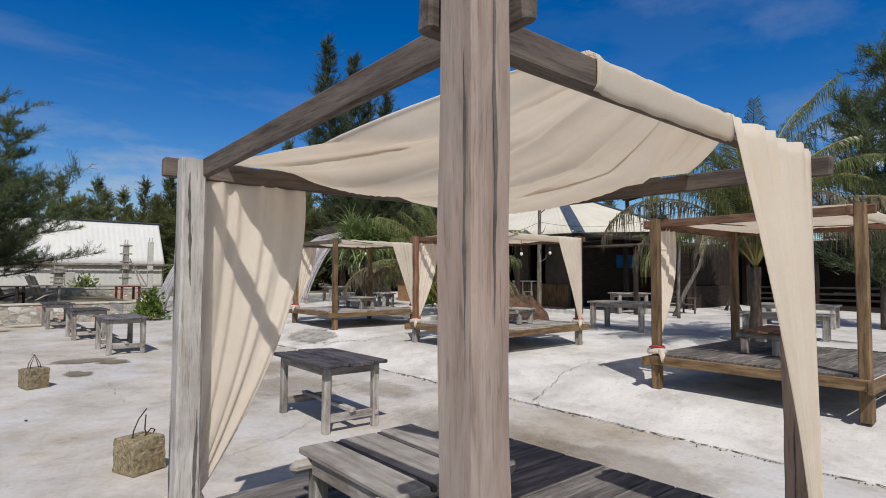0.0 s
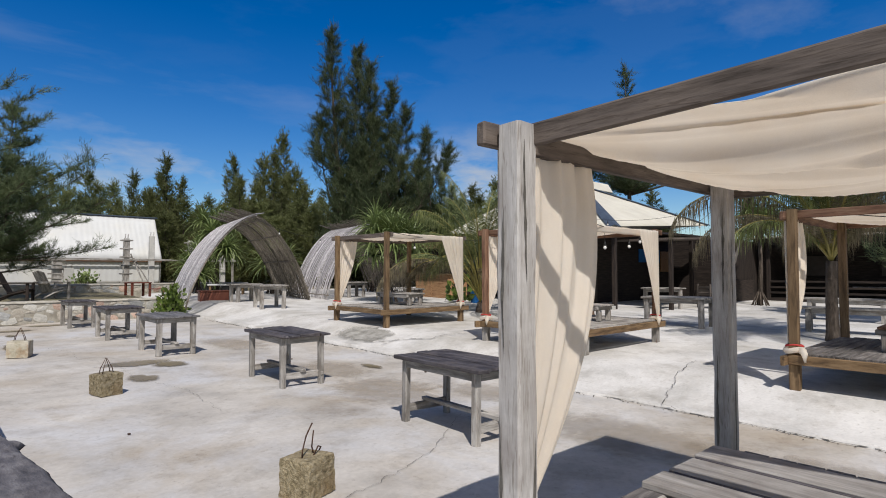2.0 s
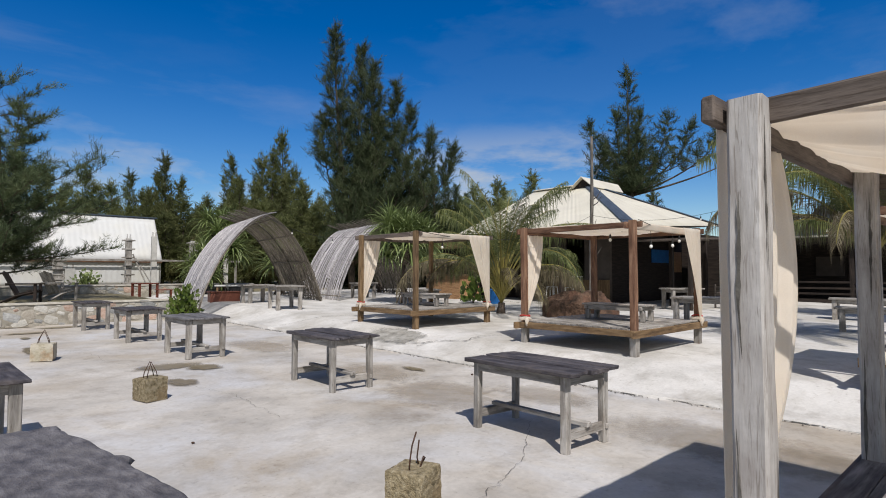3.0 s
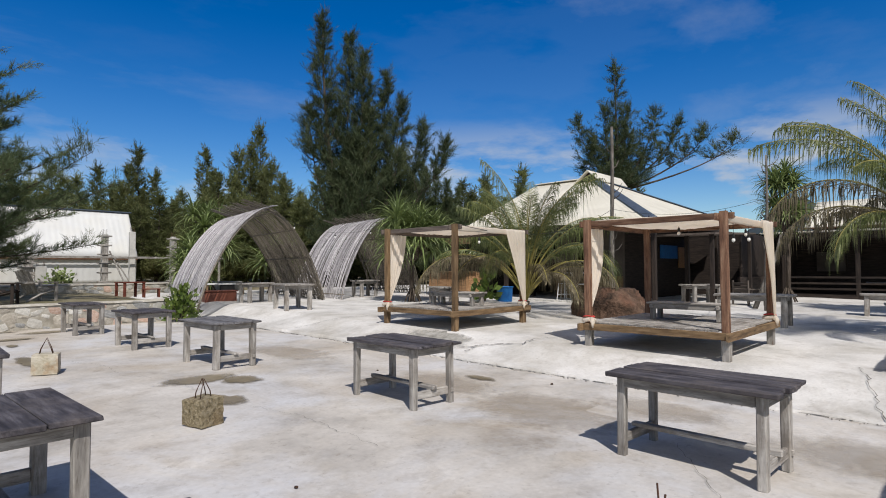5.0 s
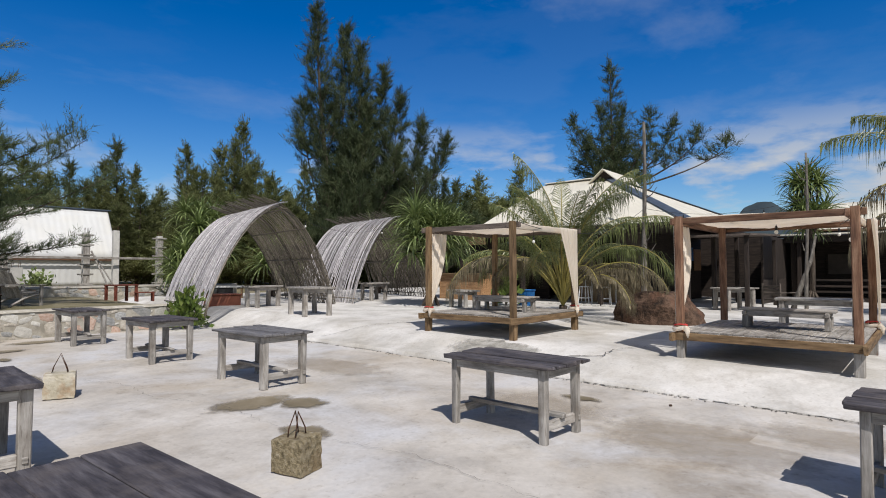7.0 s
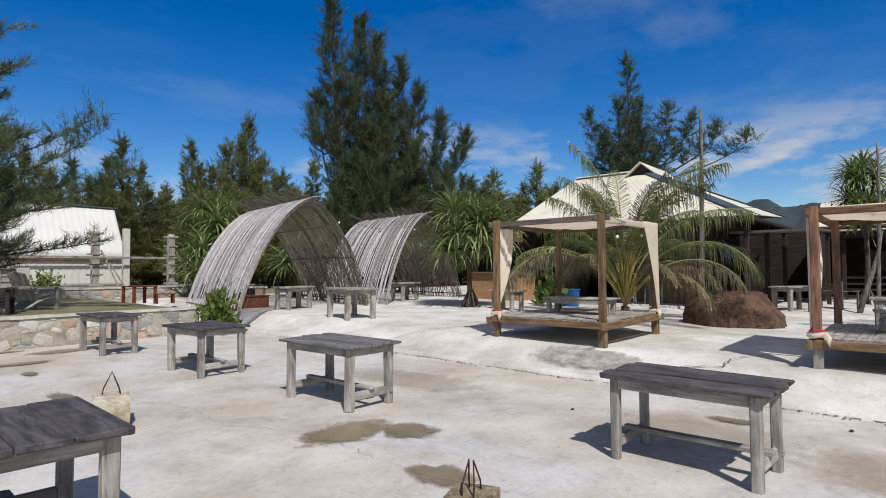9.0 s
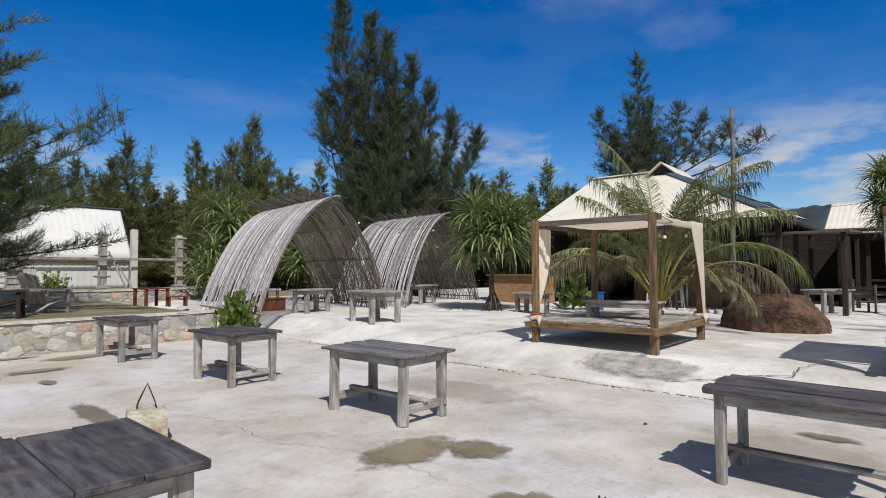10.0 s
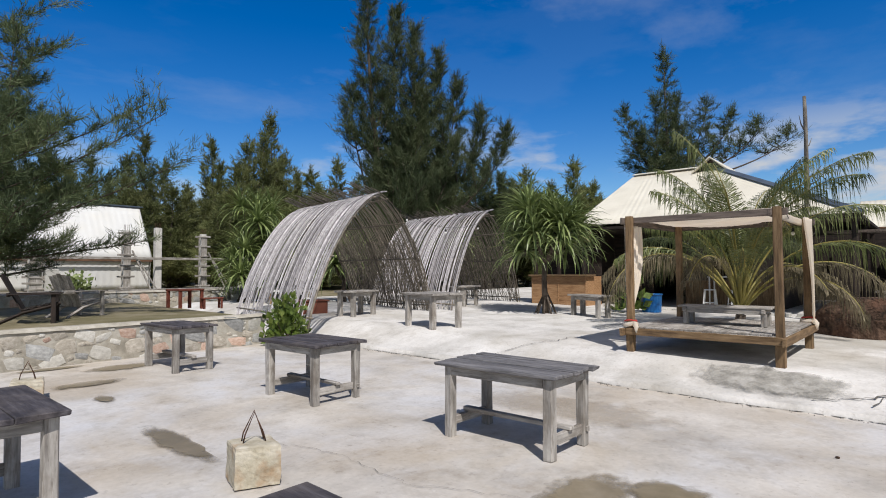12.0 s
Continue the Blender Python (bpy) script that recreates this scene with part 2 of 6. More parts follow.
WET = material("damp_concrete", [(0.14, 0.115, 0.07), (0.22, 0.18, 0.115), (0.30, 0.25, 0.175)], scale=1.5, rough=0.4, bump=0.05, fine=22.0, vary=0.05)


def fade_out(mat, most=0.92):
    """Let the rim of a damp patch break up and thin out into the dry concrete."""
    n, l = mat.node_tree.nodes, mat.node_tree.links
    tc = n.new("ShaderNodeTexCoord")
    dist = n.new("ShaderNodeVectorMath"); dist.operation = "DISTANCE"
    dist.inputs[1].default_value = (0.5, 0.5, 0.5)
    flat = n.new("ShaderNodeVectorMath"); flat.operation = "MULTIPLY_ADD"
    flat.inputs[1].default_value, flat.inputs[2].default_value = (1, 1, 0), (0, 0, 0.5)
    l.new(tc.outputs["Generated"], flat.inputs[0]); l.new(flat.outputs[0], dist.inputs[0])
    tx = n.new("ShaderNodeTexNoise")
    tx.inputs["Scale"].default_value, tx.inputs["Detail"].default_value, tx.inputs["Roughness"].default_value = 7.0, 8, 0.65
    l.new(tc.outputs["Object"], tx.inputs["Vector"])
    s = n.new("ShaderNodeMath"); s.operation = "MULTIPLY_ADD"
    s.inputs[1].default_value = -0.42
    l.new(tx.outputs["Fac"], s.inputs[0]); l.new(dist.outputs["Value"], s.inputs[2])
    mr = n.new("ShaderNodeMapRange")
    mr.inputs["From Min"].default_value, mr.inputs["From Max"].default_value = 0.17, 0.02
    mr.inputs["To Max"].default_value = most
    l.new(s.outputs[0], mr.inputs["Value"])
    tr = n.new("ShaderNodeBsdfTransparent")
    mx = n.new("ShaderNodeMixShader")
    l.new(mr.outputs[0], mx.inputs[0]); l.new(tr.outputs[0], mx.inputs[1]); l.new(n["Principled BSDF"].outputs[0], mx.inputs[2])
    l.new(mx.outputs[0], n["Material Output"].inputs["Surface"])


fade_out(WET)
ROUGHP = material("spalled_grey_concrete", [(0.20, 0.19, 0.17), (0.36, 0.345, 0.31), (0.5, 0.48, 0.45)], scale=5.0, rough=0.95, bump=0.8, fine=40.0, specks=0.6)
fade_out(ROUGHP)
FAINT = material("faint_brown_stain", [(0.26, 0.21, 0.15), (0.36, 0.30, 0.22)], scale=1.5, rough=0.7, bump=0.05, fine=22.0)
fade_out(FAINT, 0.32)
CRACK = material("crack_dirt", [(0.06, 0.055, 0.05), (0.16, 0.15, 0.13)], scale=8.0, rough=1.0)
BLOCK = material("mossy_concrete_block", [(0.10, 0.08, 0.045), (0.31, 0.255, 0.155), (0.44, 0.38, 0.27)], scale=24.0, rough=0.95, bump=1.0, fine=110.0, bump_size=0.03, stain=(0.22, 0.15, 0.075), stain_scale=4.0, specks=1.0, detail=10)
PALEBLOCK = material("pale_cement_block", [(0.28, 0.24, 0.17), (0.44, 0.40, 0.31), (0.54, 0.50, 0.42)], scale=6.0, rough=0.95, bump=0.5, fine=50.0, stain=(0.30, 0.17, 0.08), stain_scale=5.0)
RUST = material("rusty_iron", [(0.03, 0.018, 0.012), (0.10, 0.045, 0.025)], scale=20, rough=0.85)
CEMENT = material("grey_cement", [(0.42, 0.41, 0.38), (0.58, 0.56, 0.52)], scale=4.0, rough=0.9, bump=0.3)
STONE = [material("field_stone_" + nm, cols, scale=5.0, rough=0.92, bump=0.5, vary=0.25, specks=0.7) for nm, cols in (
    ("buff", [(0.30, 0.27, 0.22), (0.42, 0.38, 0.32), (0.55, 0.51, 0.45)]), ("grey", [(0.24, 0.24, 0.235), (0.36, 0.36, 0.35), (0.48, 0.48, 0.465)]),
    ("rosy", [(0.36, 0.24, 0.18), (0.48, 0.34, 0.27), (0.56, 0.45, 0.38)]), ("chalky", [(0.44, 0.42, 0.38), (0.56, 0.54, 0.49), (0.66, 0.64, 0.60)]))]
MORTAR = material("wall_mortar", [(0.27, 0.245, 0.20), (0.40, 0.37, 0.31), (0.52, 0.49, 0.43)], scale=4.0, rough=0.95, bump=0.8, specks=0.8)
ROCKM = material("brown_boulder", [(0.03, 0.02, 0.014), (0.10, 0.06, 0.04), (0.21, 0.135, 0.095)], scale=3.5, rough=0.95, bump=1.0, bump_size=0.10, fine=14.0, detail=12, specks=0.9, stain=(0.20, 0.10, 0.065), stain_scale=1.6)
ROOF = material("cream_metal_sheet", [(0.64, 0.60, 0.49), (0.74, 0.70, 0.59)], scale=1.2, rough=0.5, bump=0.05, vary=0.04, stain=(0.6, 0.56, 0.47), stain_scale=0.8)
SHEDM = material("white_metal_sheet", [(0.60, 0.60, 0.585), (0.68, 0.68, 0.665)], scale=1.0, rough=0.5, bump=0.05, vary=0.03, stain=(0.66, 0.64, 0.58), stain_scale=0.5)
RIDGEM = material("slate_blue_ridge_cap", [(0.045, 0.06, 0.085), (0.08, 0.10, 0.13)], scale=3, rough=0.5)
# veranda shade is put into the plaster's colour
PLASTER = material("shaded_plaster", [(0.075, 0.062, 0.052), (0.12, 0.10, 0.085)], scale=2.0, rough=0.9)
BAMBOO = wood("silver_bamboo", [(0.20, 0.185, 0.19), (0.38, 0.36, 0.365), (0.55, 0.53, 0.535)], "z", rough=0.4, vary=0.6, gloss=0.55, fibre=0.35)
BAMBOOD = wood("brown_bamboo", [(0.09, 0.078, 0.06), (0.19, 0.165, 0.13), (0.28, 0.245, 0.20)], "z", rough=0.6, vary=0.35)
GRASS = material("dry_grass_ground", [(0.10, 0.095, 0.045), (0.20, 0.17, 0.10), (0.30, 0.26, 0.19)], scale=1.5, rough=1.0, bump=0.6, fine=40.0, stain=(0.12, 0.11, 0.05), stain_scale=0.25, vary=0.0)
NEEDLE = material("casuarina_needles", [(0.045, 0.066, 0.034), (0.090, 0.122, 0.056), (0.16, 0.188, 0.088)], scale=0.9, rough=0.7, bump=0.0, fine=3.0, translucent=0.28, vary=0.22)
NEEDLE2 = material("young_casuarina_needles", [(0.085, 0.10, 0.036), (0.16, 0.18, 0.066), (0.25, 0.26, 0.105)], scale=0.5, rough=0.7, bump=0.0, fine=3.0, translucent=0.38, vary=0.3)
PANDAN = material("pandanus_leaf", [(0.085, 0.12, 0.04), (0.18, 0.235, 0.08), (0.33, 0.385, 0.15)], scale=3.0, rough=0.42, bump=0.0, fine=8.0, translucent=0.2, vary=0.15, gloss=0.5)
PALM = material("coconut_leaf", [(0.05, 0.066, 0.022), (0.13, 0.155, 0.05), (0.30, 0.32, 0.13)], scale=5.0, rough=0.38, bump=0.0, fine=8.0, translucent=0.25, vary=0.15, gloss=0.5)
DRYPALM = material("dry_coconut_leaf", [(0.06, 0.05, 0.03), (0.15, 0.125, 0.075), (0.27, 0.235, 0.155)], scale=5.0, rough=0.7, bump=0.0, fine=8.0, translucent=0.15, vary=0.2)
RACHIS = material("yellow_green_frond_stem", [(0.20, 0.17, 0.04), (0.34, 0.29, 0.09)], scale=3.0, rough=0.5, bump=0.05)
SHRUB = material("bright_shrub_leaf", [(0.05, 0.085, 0.018), (0.12, 0.18, 0.032), (0.26, 0.31, 0.075)], scale=6.0, rough=0.45, bump=0.0, translucent=0.25, gloss=0.5)
BARK = material("rough_bark", [(0.035, 0.026, 0.02), (0.09, 0.07, 0.054), (0.16, 0.13, 0.105)], scale=5.0, stretch=(3, 3, 0.7), rough=0.95, bump=0.9, bump_size=0.03)
DEADBARK = material("grey_dead_bark", [(0.05, 0.044, 0.038), (0.14, 0.125, 0.108), (0.24, 0.22, 0.195)], scale=5.0, stretch=(3, 3, 0.7), rough=0.95, bump=0.8)
BLACK = material("black_plastic", [(0.012, 0.012, 0.012), (0.02, 0.02, 0.02)], rough=0.5, bump=0.0)
BULB = material("opal_bulb_glass", [(0.78, 0.77, 0.72), (0.82, 0.81, 0.77)], rough=0.15, bump=0.0, vary=0.02, gloss=0.6)
WHITEP = material("white_plastic", [(0.62, 0.62, 0.6), (0.7, 0.7, 0.68)], rough=0.4, bump=0.0)
BLUEP = material("blue_tarpaulin", [(0.01, 0.09, 0.30), (0.02, 0.17, 0.45)], rough=0.45, bump=0.3)
REDP = material("red_plastic", [(0.16, 0.055, 0.035), (0.22, 0.08, 0.05)], rough=0.45, bump=0.0)
TILEW = material("worn_white_border", [(0.4, 0.39, 0.36), (0.55, 0.54, 0.5)], rough=0.8)
# the haze of distance is put into the hills' bluish colour
HILLM = material("hazed_wooded_hill", [(0.026, 0.040, 0.050), (0.048, 0.066, 0.074)], scale=0.04, rough=1.0, bump=0.0, fine=0.2)


# ---- mesh helpers ----
def part(name, bm, mat, parent=None, label="", smooth=False):
    """One mesh object out of a bmesh, under a thing or a part."""
    me = bpy.data.meshes.new(name)
    bm.to_mesh(me)
    bm.free()
    me.materials.append(mat)
    if smooth:
        me.shade_smooth()
    ob = new(name, me)
    if parent is not None:
        ob.parent = parent
    if label:
        ob["label"] = label
    return ob


def raw(name, verts, faces, mat, parent=None, label="", smooth=False):
    me = bpy.data.meshes.new(name)
    me.from_pydata(verts, [], faces)
    me.update()
    me.materials.append(mat)
    if smooth:
        me.shade_smooth()
    ob = new(name, me)
    if parent is not None:
        ob.parent = parent
    if label:
        ob["label"] = label
    return ob


def thing(name, m, label, category, group="", kind=""):
    ob = new(name)
    ob.empty_display_size = 0.2
    ob.matrix_basis = m
    return tagged(ob, label, category, group, kind)


def box(bm, x0, x1, y0, y1, z0, z1, bevel=0.006, wear=0.0, cuts=0):
    """A worn box: bevelled edges, corners a little out of true."""
    res = bmesh.ops.create_cube(bm, size=1.0)
    vs = res["verts"]
    for v in vs:
        v.co = Vector((x0 + (v.co.x + 0.5) * (x1 - x0), y0 + (v.co.y + 0.5) * (y1 - y0), z0 + (v.co.z + 0.5) * (z1 - z0)))
        if wear:
            v.co += Vector([random.uniform(-wear, wear) for _ in range(3)])
    if bevel:
        es = list({e for v in vs for e in v.link_edges})
        bmesh.ops.bevel(bm, geom=es, offset=bevel, segments=1, affect="EDGES", clamp_overlap=True)
    return bm


def boxed(*a, **k):
    return box(bmesh.new(), *a, **k)


def tube(bm, pts, radii, sides=6):
    """A tube along points; radii one number or one a point."""
    pts = [Vector(p) for p in pts]
    if not isinstance(radii, (list, tuple)):
        radii = [radii] * len(pts)
    rings = []
    for i, p in enumerate(pts):
        d = (pts[min(i + 1, len(pts) - 1)] - pts[max(i - 1, 0)]).normalized()
        u = d.cross(Vector((0.123, 0.31, 0.94)))
        if u.length < 0.05:
            u = d.cross(Vector((1, 0, 0)))
        u.normalize()
        w = d.cross(u)
        rings.append([bm.verts.new(p + float(radii[i]) * (math.cos(2 * math.pi * k / sides) * u + math.sin(2 * math.pi * k / sides) * w)) for k in range(sides)])
    for a, b in zip(rings, rings[1:]):
        for k in range(sides):
            bm.faces.new((a[k], a[(k + 1) % sides], b[(k + 1) % sides], b[k]))
    bm.faces.new(rings[0][::-1])
    bm.faces.new(rings[-1])
    return bm


def sheet(nx, ny, f):
    """A grid of faces over f(u, v), u and v from 0 to 1."""
    verts = [f(i / nx, j / ny) for j in range(ny + 1) for i in range(nx + 1)]
    faces = [(j * (nx + 1) + i, j * (nx + 1) + i + 1, (j + 1) * (nx + 1) + i + 1, (j + 1) * (nx + 1) + i) for j in range(ny) for i in range(nx)]
    return verts, faces


def smoothstep(a, b, x):
    t = min(1.0, max(0.0, (x - a) / (b - a)))
    return t * t * (3 - 2 * t)


def yard_z(y):
    return -0.104 + 0.0115 * min(max(y, -12.0), 24.0)


def edge_x(y):
    """The line along which the white slab begins."""
    return 5.47 + 0.02 * (8 - y) * (1 if y < 8 else 0.35) + 0.07 * noise.noise((0.9 * y, 3.1, 0)) + 0.03 * noise.noise((4.1 * y, 7.7, 0))


def slab_z(x, y):
    top = 0.24 + 0.017 * (min(max(y, -12.0), 30.0) - 6)
    low_edge = yard_z(y) + 0.035 + 0.045 * smoothstep(6, 12, y)
    return low_edge + (top - low_edge) * smoothstep(edge_x(y), edge_x(y) + 1.25, x)


# ---- ground ----
def grid_axis(fine0, fine1, step, far):
    a = list(np.arange(fine0, fine1 + 1e-6, step))
    d = step
    out, lo, hi = [], a[0], a[-1]
    left, right = [], []
    while hi < far:
        d *= 1.6
        hi += d; lo -= d
        right.append(hi); left.append(lo)
    return left[::-1] + a + right


def ground_z(x, y):
    base = yard_z(y) - 0.06
    terrace = 0.54 + 0.008 * min(max(y - 20.5, 0), 30)
    back = terrace * smoothstep(22.0, 23.5, y) + base * (1 - smoothstep(22.0, 23.5, y))
    if x > 4.6:
        return min(back, 0.34 + 0.01 * min(max(y - 20, 0), 20)) if y > 23.5 else base
    return back


gx, gy = grid_axis(-12, 12, 0.8, 2500), grid_axis(-8, 45, 0.8, 2500)
gv = [(x, y, ground_z(x, y) + 0.02 * noise.noise((x * 0.7, y * 0.7, 0))) for y in gy for x in gx]
gn = len(gx)
gf = [(j * gn + i, j * gn + i + 1, (j + 1) * gn + i + 1, (j + 1) * gn + i) for j in range(len(gy) - 1) for i in range(gn - 1)]
tagged(raw("ground", gv, gf, GRASS, smooth=True), "dry sandy ground with sparse short grass", "ground", kind="structure")

yx, yy = np.arange(-9, 6.7, 0.35), np.arange(-9, 20.6, 0.35)
yv = [(x, y, yard_z(y) + 0.008 * noise.noise((x * 0.5, y * 0.5, 2))) for y in yy for x in yx]
n_ = len(yx)
yf = [(j * n_ + i, j * n_ + i + 1, (j + 1) * n_ + i + 1, (j + 1) * n_ + i) for j in range(len(yy) - 1) for i in range(n_ - 1)]
yard = tagged(raw("pavement_yard", yv, yf, YARD, smooth=True), "smooth weathered concrete yard with stains and cracks", "pavement", kind="structure")

# the white slab: a lip, a short ramp, then a level floor
rows_y = np.arange(-9, 28.01, 0.2)
cols = [-0.004, 0.0, 0.02, 0.06, 0.15, 0.3, 0.5, 0.7, 0.9, 1.1, 1.3, 1.7, 2.3, 3.0, 4, 5, 6, 8, 10, 13, 17, 22, 28]
sv = []
for y in rows_y:
    e = edge_x(y)
    for k, c in enumerate(cols):
        x = e + c
        z = yard_z(y) - 0.02 if k == 0 else slab_z(x, y) + 0.012 * noise.noise((x * 1.3, y * 1.3, 5)) + 0.006 * noise.noise((x * 6, y * 6, 1))
        sv.append((x, y, z))
n_ = len(cols)
sf = [(j * n_ + i, j * n_ + i + 1, (j + 1) * n_ + i + 1, (j + 1) * n_ + i) for j in range(len(rows_y) - 1) for i in range(n_ - 1)]
slab = tagged(raw("pavement_slab", sv, sf, SLAB, smooth=True), "rough white concrete slab with a broken raised edge", "pavement", kind="structure")


def crack(pts, width, height, parent, seed):
    """A jagged open crack as a thin dirt-filled ribbon."""
    rnd = random.Random(seed)
    line = []
    for (x0, y0), (x1, y1) in zip(pts, pts[1:]):
        m = max(3, int(math.hypot(x1 - x0, y1 - y0) / 0.07))
        for k in range(m):
            line.append((x0 + (x1 - x0) * k / m + rnd.uniform(-0.03, 0.03), y0 + (y1 - y0) * k / m + rnd.uniform(-0.03, 0.03)))
    vs, fs = [], []
    for i, (x, y) in enumerate(line):
        a, b = line[max(0, i - 1)], line[min(len(line) - 1, i + 1)]
        d = Vector((b[1] - a[1], a[0] - b[0])).normalized() * width * rnd.uniform(0.25, 1.2)
        vs += [(x - d.x, y - d.y, height(x - d.x, y - d.y) + 0.004), (x + d.x, y + d.y, height(x + d.x, y + d.y) + 0.004)]
        if i:
            fs.append((2 * i - 2, 2 * i - 1, 2 * i + 1, 2 * i))
    raw("crack", vs, fs, CRACK, parent, "dark dirt-filled crack")


yz = lambda x, y: yard_z(y) + 0.010
sz = lambda x, y: slab_z(x, y) + 0.016
crack([(1.25, 4.95), (1.9, 5.1), (2.5, 5.35), (3.1, 5.75), (3.6, 6.1)], 0.0022, yz, yard, 1)
crack([(5.45, 4.5), (5.6, 4.75), (6.0, 4.85), (6.6, 4.98), (7.6, 5.2)], 0.005, sz, slab, 3)
crack([(5.75, 10.5), (6.1, 10.3), (6.3, 9.7), (7.0, 9.6), (7.7, 9.3)], 0.010, sz, slab, 4)
crack([(5.7, 11.0), (5.9, 10.6), (6.1, 10.3)], 0.012, sz, slab, 5)
crack([(5.6, 15.6), (6.2, 15.2), (6.7, 14.8), (7.4, 14.9)], 0.008, sz, slab, 6)
crack([(0.9, 14.8), (1.2, 13.8), (1.1, 12.9), (1.5, 12.0), (1.4, 10.6), (1.7, 9.2), (1.6, 7.8)], 0.002, yz, yard, 7)
crack([(edge_x(1.0 + 0.25 * k) - 0.012, 1.0 + 0.25 * k) for k in range(71)], 0.011, yz, yard, 8)


def patch(cx, cy, rx, ry, seed, label="damp brown stain on the concrete", mat=None, height=None):
    rnd = random.Random(seed)
    ph = [rnd.uniform(0, 6.28) for _ in range(4)]
    height = height or (lambda x, y: yard_z(y) + 0.013)
    mat = mat or WET
    rx, ry = rx * 1.35, ry * 1.35
    vs = [(cx, cy, height(cx, cy))]
    k = 56
    for i in range(k):
        a = 2 * math.pi * i / k
        r = 1 + 0.22 * math.sin(2 * a + ph[0]) + 0.14 * math.sin(3 * a + ph[1]) + 0.09 * math.sin(5 * a + ph[2]) + 0.05 * math.sin(9 * a + ph[3])
        x, y = cx + rx * r * math.cos(a), cy + ry * r * math.sin(a)
        vs.append((x, y, height(x, y)))
    tagged(raw("damp_patch", vs, [(0, i + 1, (i + 1) % k + 1) for i in range(k)], mat), label, "stain", "damp patches", kind="structure")


patch(1.74, 11.76, 0.40, 0.34, 3, "damp brown puddle stain beside a table")
patch(2.18, 11.38, 0.25, 0.24, 5, height=lambda x, y: yard_z(y) + 0.016)
patch(1.47, 10.42, 0.19, 0.30, 9)
patch(0.78, 18.45, 0.40, 0.16, 11)
patch(1.62, 19.45, 0.38, 0.30, 13)
patch(0.42, 15.2, 0.14, 0.66, 15)
patch(0.62, 17.4, 0.12, 0.16, 19)
patch(0.85, 20.05, 0.4, 0.14, 21)
patch(4.56, 9.15, 0.10, 0.24, 35)
patch(6.05, 11.6, 0.42, 0.75, 23, "spalled grey patch on the slab's edge", ROUGHP, lambda x, y: slab_z(x, y) + 0.022)
patch(4.0, 9.3, 0.5, 0.9, 25, "faint brown stain on the concrete", FAINT)
patch(4.6, 6.6, 0.45, 0.6, 27, "faint brown stain on the concrete", FAINT)
patch(3.6, 7.6, 0.7, 0.9, 31, "faint brown stain on the concrete", FAINT)
patch(4.2, 4.4, 0.7, 1.1, 37, "faint brown stain on the concrete", FAINT, lambda x, y: yard_z(y) + 0.017)
patch(4.4, 2.6, 0.45, 0.9, 29, "faint brown stain on the concrete", FAINT)
patch(3.9, 13.0, 0.5, 1.1, 33, "faint brown stain on the concrete", FAINT)


